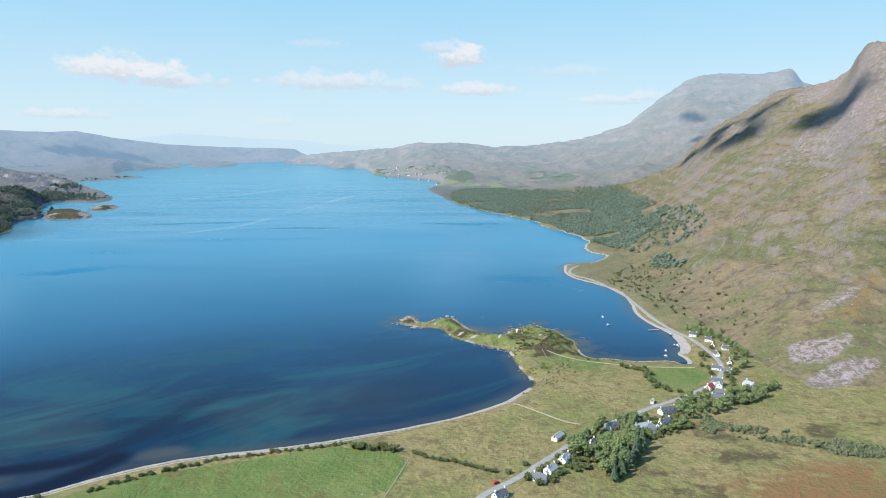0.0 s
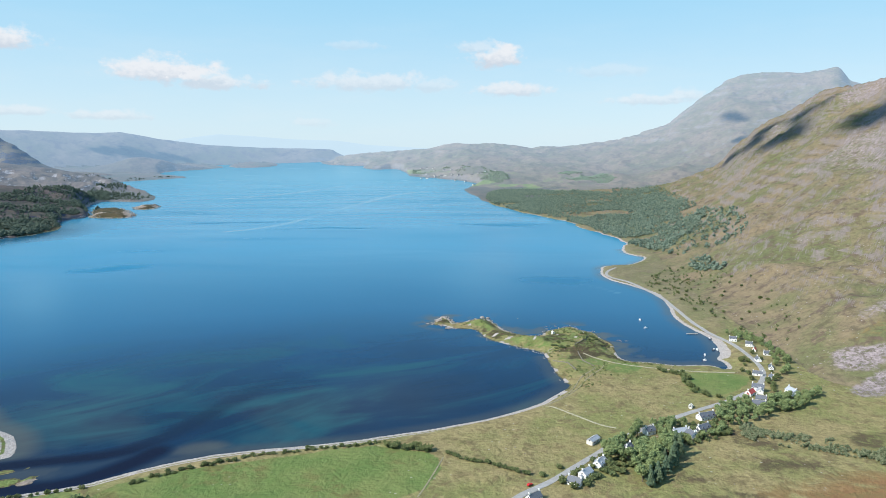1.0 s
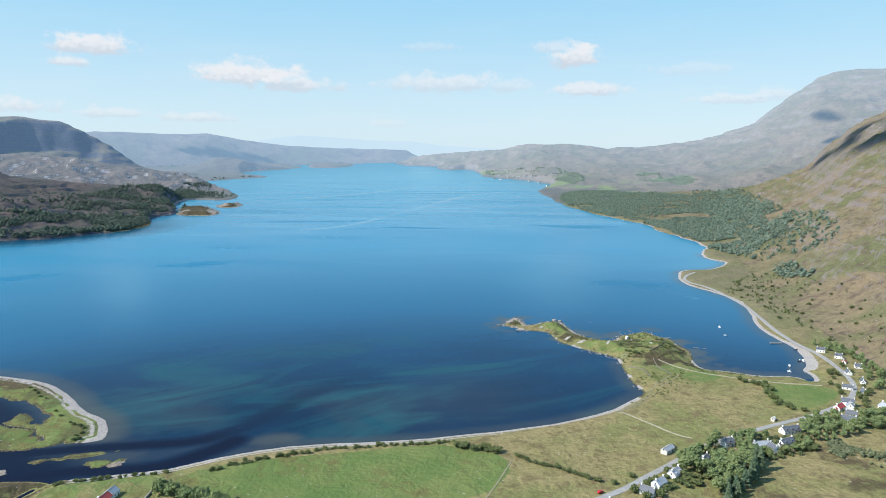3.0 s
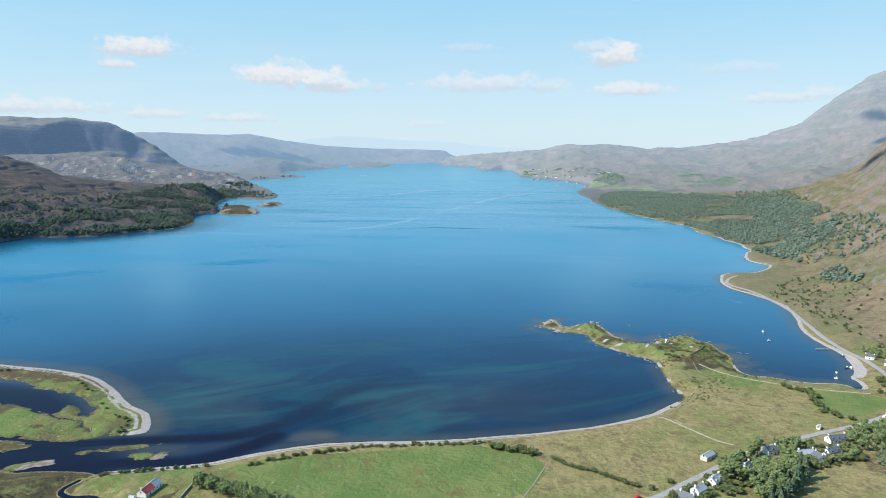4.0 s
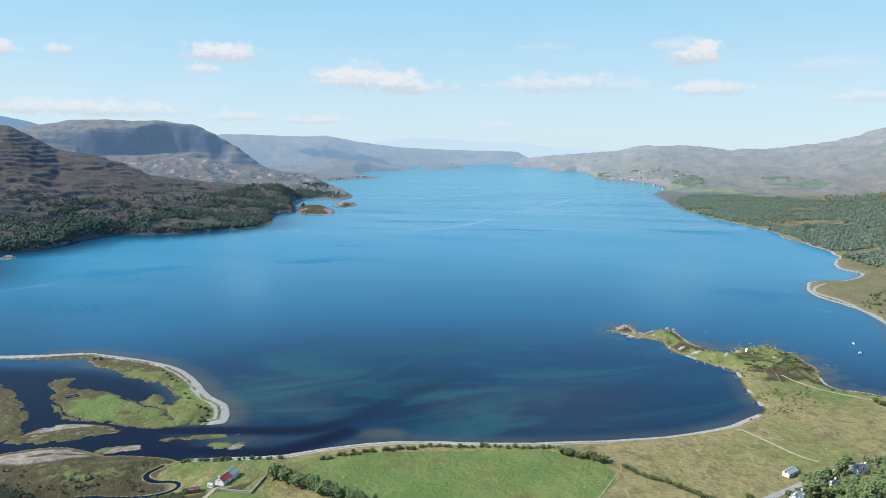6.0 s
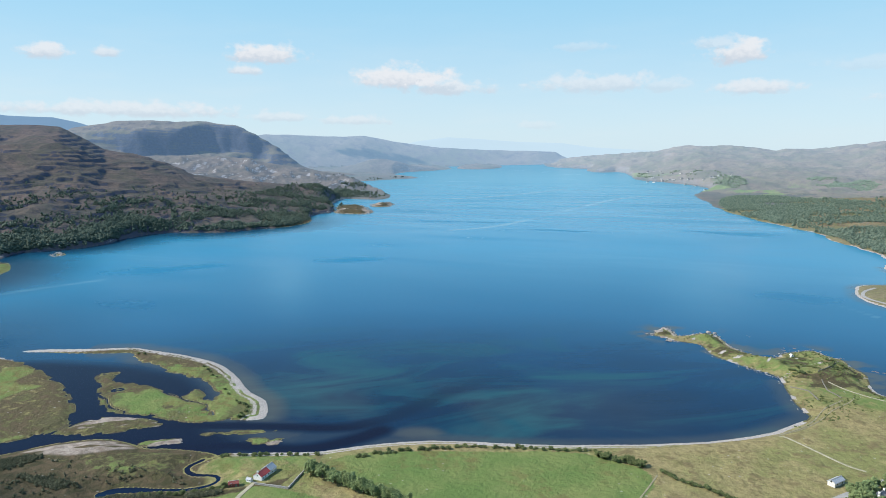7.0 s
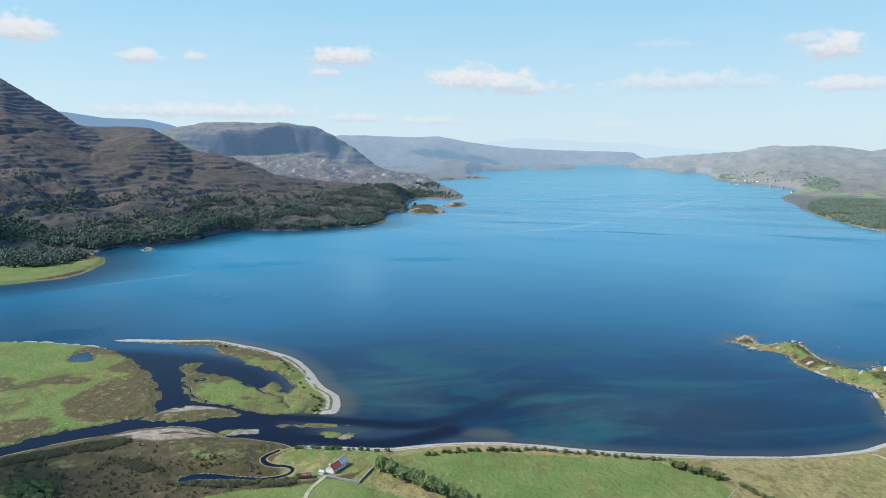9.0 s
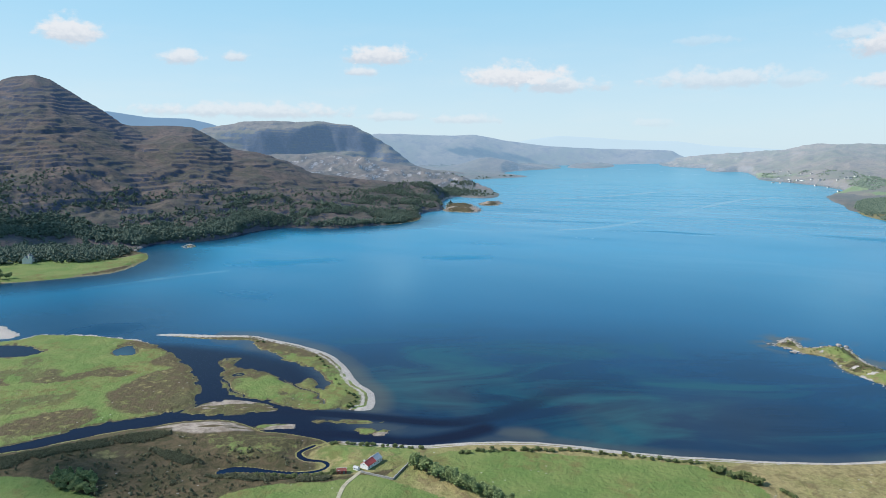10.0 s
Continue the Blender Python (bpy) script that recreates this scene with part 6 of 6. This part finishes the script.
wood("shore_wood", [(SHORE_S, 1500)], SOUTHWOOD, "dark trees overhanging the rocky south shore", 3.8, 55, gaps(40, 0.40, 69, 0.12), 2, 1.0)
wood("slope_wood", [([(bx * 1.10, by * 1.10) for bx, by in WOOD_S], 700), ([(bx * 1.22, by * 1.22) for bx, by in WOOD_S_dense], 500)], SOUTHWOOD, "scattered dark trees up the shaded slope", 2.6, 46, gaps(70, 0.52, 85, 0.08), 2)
wood("slope_scrub", [(BUSH_SLOPE, 170), (WOOD_FRINGE, 420)], BUSH, "scattered low bushes on the grassy slope", 1.5, 47, gaps(60, 0.5, 76), 2)
wood("far_wood", [(FARWOOD, 1500)], FARWOODS, "distant patch of green wood on the moor", 3.6, 48, gaps(150, 0.50, 77, 0.10), 2, 0.2, True)
wood("far_village_trees", [(FAR_VILLAGE, 1500)], FARWOODS, "distant trees among the houses of the far shore", 3.6, 57, gaps(120, 0.52, 84, 0.10), 2, 0.3, True)
wood("point_wood", [(WOOD_P, 330), (WOOD_P2, 70)], SOUTHWOOD, "dark low wood on the rocky points of the south shore", 3.2, 50, gaps(70, 0.52, 78, 0.08), 2, 0.7)
wood("island_scrub", [(ISL1, 26), (ISL2, 6)], SOUTHWOOD, "dark scrub on a small rocky island", 1.6, 51, gaps(50, 0.5, 79), 2, 0.6)
wood("river_scrub", [(RIVERSCRUB, 2600), (SCRUB2, 1000), (MARSH, 420)], WILLOW, "grey-green willow scrub along the river bank", 0.9, 49, gaps(24, 0.42, 73, 0.14), 2)
wood("burn_scrub", [(SCRUBLINE, 620)], GORSE, "grey-green scrub and gorse along a small burn", 1.2, 52, gaps(16, 0.47, 74, 0.12), 3)
wood("headland_scrub", [(NORTH_head, 700)], BUSH, "low green scrub on the rocky headland", 0.8, 54, gaps(22, 0.50, 75), 2, 0.5)


# ---------------------------------------------------------------- rocks
def boulder(at, size, seed):
    rng = np.random.default_rng(seed)
    bm = bmesh.new()
    bmesh.ops.create_icosphere(bm, subdivisions=2, radius=1.0)
    for v in bm.verts:
        n = noise.noise(v.co * 1.3 + Vector((seed, 0, 0)))
        v.co = Vector((v.co.x * (1 + 0.5 * n), v.co.y * (0.8 + 0.4 * n), v.co.z * (0.42 + 0.25 * n))) * size
    me = bpy.data.meshes.new("boulder")
    bm.to_mesh(me)
    bm.free()
    me.materials.append(ROCK_GREY)
    ob = new("boulder", me)
    ob.matrix_basis = pose(*at, 0, 0, float(rng.uniform(0, 360)))
    return tagged(ob, "pale weathered boulder on the tip of the headland", "rock", "headland boulders")


tip = strewn(NORTH_head[13:24], 9.0, 4.5, 60)
tip_z = ground_at(tip)
for k, ((px, py), pz) in enumerate(zip(tip, tip_z)):
    boulder((px, py, float(pz) + 0.3), 1.2 + 2.6 * ((k * 37) % 10) / 10, k)


def rocks(name, places, size, seed, label):
    rng = np.random.default_rng(seed)
    z = ground_at(places)
    v, f = clumps(np.column_stack([places, z]), size * rng.uniform(0.4, 1.5, len(places)), rng, 0.55, 0.4)
    tagged(new(name, mesh_tris(name, v, f, ROCK_GREY)), label, "rocks", kind="stuff")


shore_line = NORTH_head[2:34]
rocks("shore_rocks", np.vstack([strewn(shore_line, 4.0, 2.6, 61), strewn(NORTH_head[13:34], 2.4, 3.2, 62), strewn([(30, 606), (45, 593), (58, 583), (70, 592)], 0.9, 3.6, 66), strewn(NORTH_head[15:21], 1.3, 2.8, 65)]), 0.62, 63, "scattered pale rocks along the headland's shore")
rocks("slope_rocks", scatter(A_rocks, 1100, 64), 0.6, 65, "pale boulders strewn over the hillside")


# ---------------------------------------------------------------- out-of-view clouds placed to cast shadows on slopes, marsh and moor
def cloud(over, size, seed, away=5500):
    """A small unseen cumulus, set between the sun and that place to shade it."""
    rng = np.random.default_rng(seed)
    n = 240
    d = rng.normal(size=(n, 3)) * np.array([0.40, 0.40, 0.25])
    out = np.linalg.norm(d, axis=1)
    v, f = clumps(d * np.array(size), max(size) * np.clip(0.22 - 0.2 * out, 0.02, 1) * rng.uniform(0.6, 1.3, n), rng, 0.6, 0.3)
    ob = new("cloud", mesh_tris("cloud", v, f, CLOUDWHITE))
    ob.matrix_basis = Matrix.Translation(Vector(over) + toward * away)
    tagged(ob, "small white out-of-view cumulus cloud placed to cast a shadow", "cloud", "cumulus clouds", "structure")


CLOUDWHITE = paint("cloud_white", (0.8, 0.8, 0.8), 1.0, 0.05, 0.01, 0.0)
for place, size in (((712, 1990, 150), (40, 110, 20)), ((770, 1880, 220), (60, 120, 30)), ((760, 1640, 260), (70, 130, 30)), ((680, 1590, 200), (90, 130, 30)), ((715, 1840, 170), (70, 130, 30)),
                    ((695, 1250, 250), (80, 150, 40)), ((-356, 206, 3), (52, 36, 14)), ((-1310, 640, 90), (70, 110, 30))):
    cloud(place, size, int(abs(place[0])))
for k, (px, py) in enumerate(SHADE_FAR):
    cloud((px, py, float(ground_at([(px, py)])[0])), (70, 120, 30), 5 + k)
for k in range(11):
    # a long narrow shadow along the foot of the far moor
    px, py = -2150 + 36 * k, 3826 + 25 * k + 14 * math.sin(k * 1.7)
    cloud((px, py, float(ground_at([(px, py)])[0])), (70, 34, 14), 15 + k, 2500)
rocks("island_rocks", np.vstack([strewn(ISL1 + ISL1[:1], 3.5, 7.0, 67), strewn(ISL2 + ISL2[:1], 3.5, 6.0, 68), strewn(ROCK + ROCK[:1], 3.0, 2.0, 69)]), 2.2, 70, "brown weathered rocks round the small islands")


def skerry(x, y, size, seed):
    """Low weed-brown ledges that just break the water."""
    rng = np.random.default_rng(seed)
    c = np.column_stack([rng.normal(0, size, (7, 2)) * np.array([1.0, 0.55]), np.full(7, -0.35)])
    v, f = clumps(c, size * rng.uniform(0.25, 0.6, 7), rng, 0.28, 0.35)
    ob = new("skerry", mesh_tris("skerry", v, f, WEEDROCK))
    ob.matrix_basis = pose(x, y, 0.05)
    tagged(ob, "low brown weed-covered skerry off the headland", "rock", "skerries off the headland")


WEEDROCK = paint("weedy_rock", (0.14, 0.105, 0.085), 0.85, 0.4, 0.6, 0.6)
for k, (px, py, size) in enumerate(((39, 711, 3.0), (55, 661, 2.4), (64, 671, 3.4), (76, 676, 3.2), (88, 686, 3.0), (133, 627, 3.4), (127, 624, 2.0), (113, 648, 2.2), (-52, 684, 2.4), (72, 684, 2.0))):
    skerry(px, py, size, 200 + k)
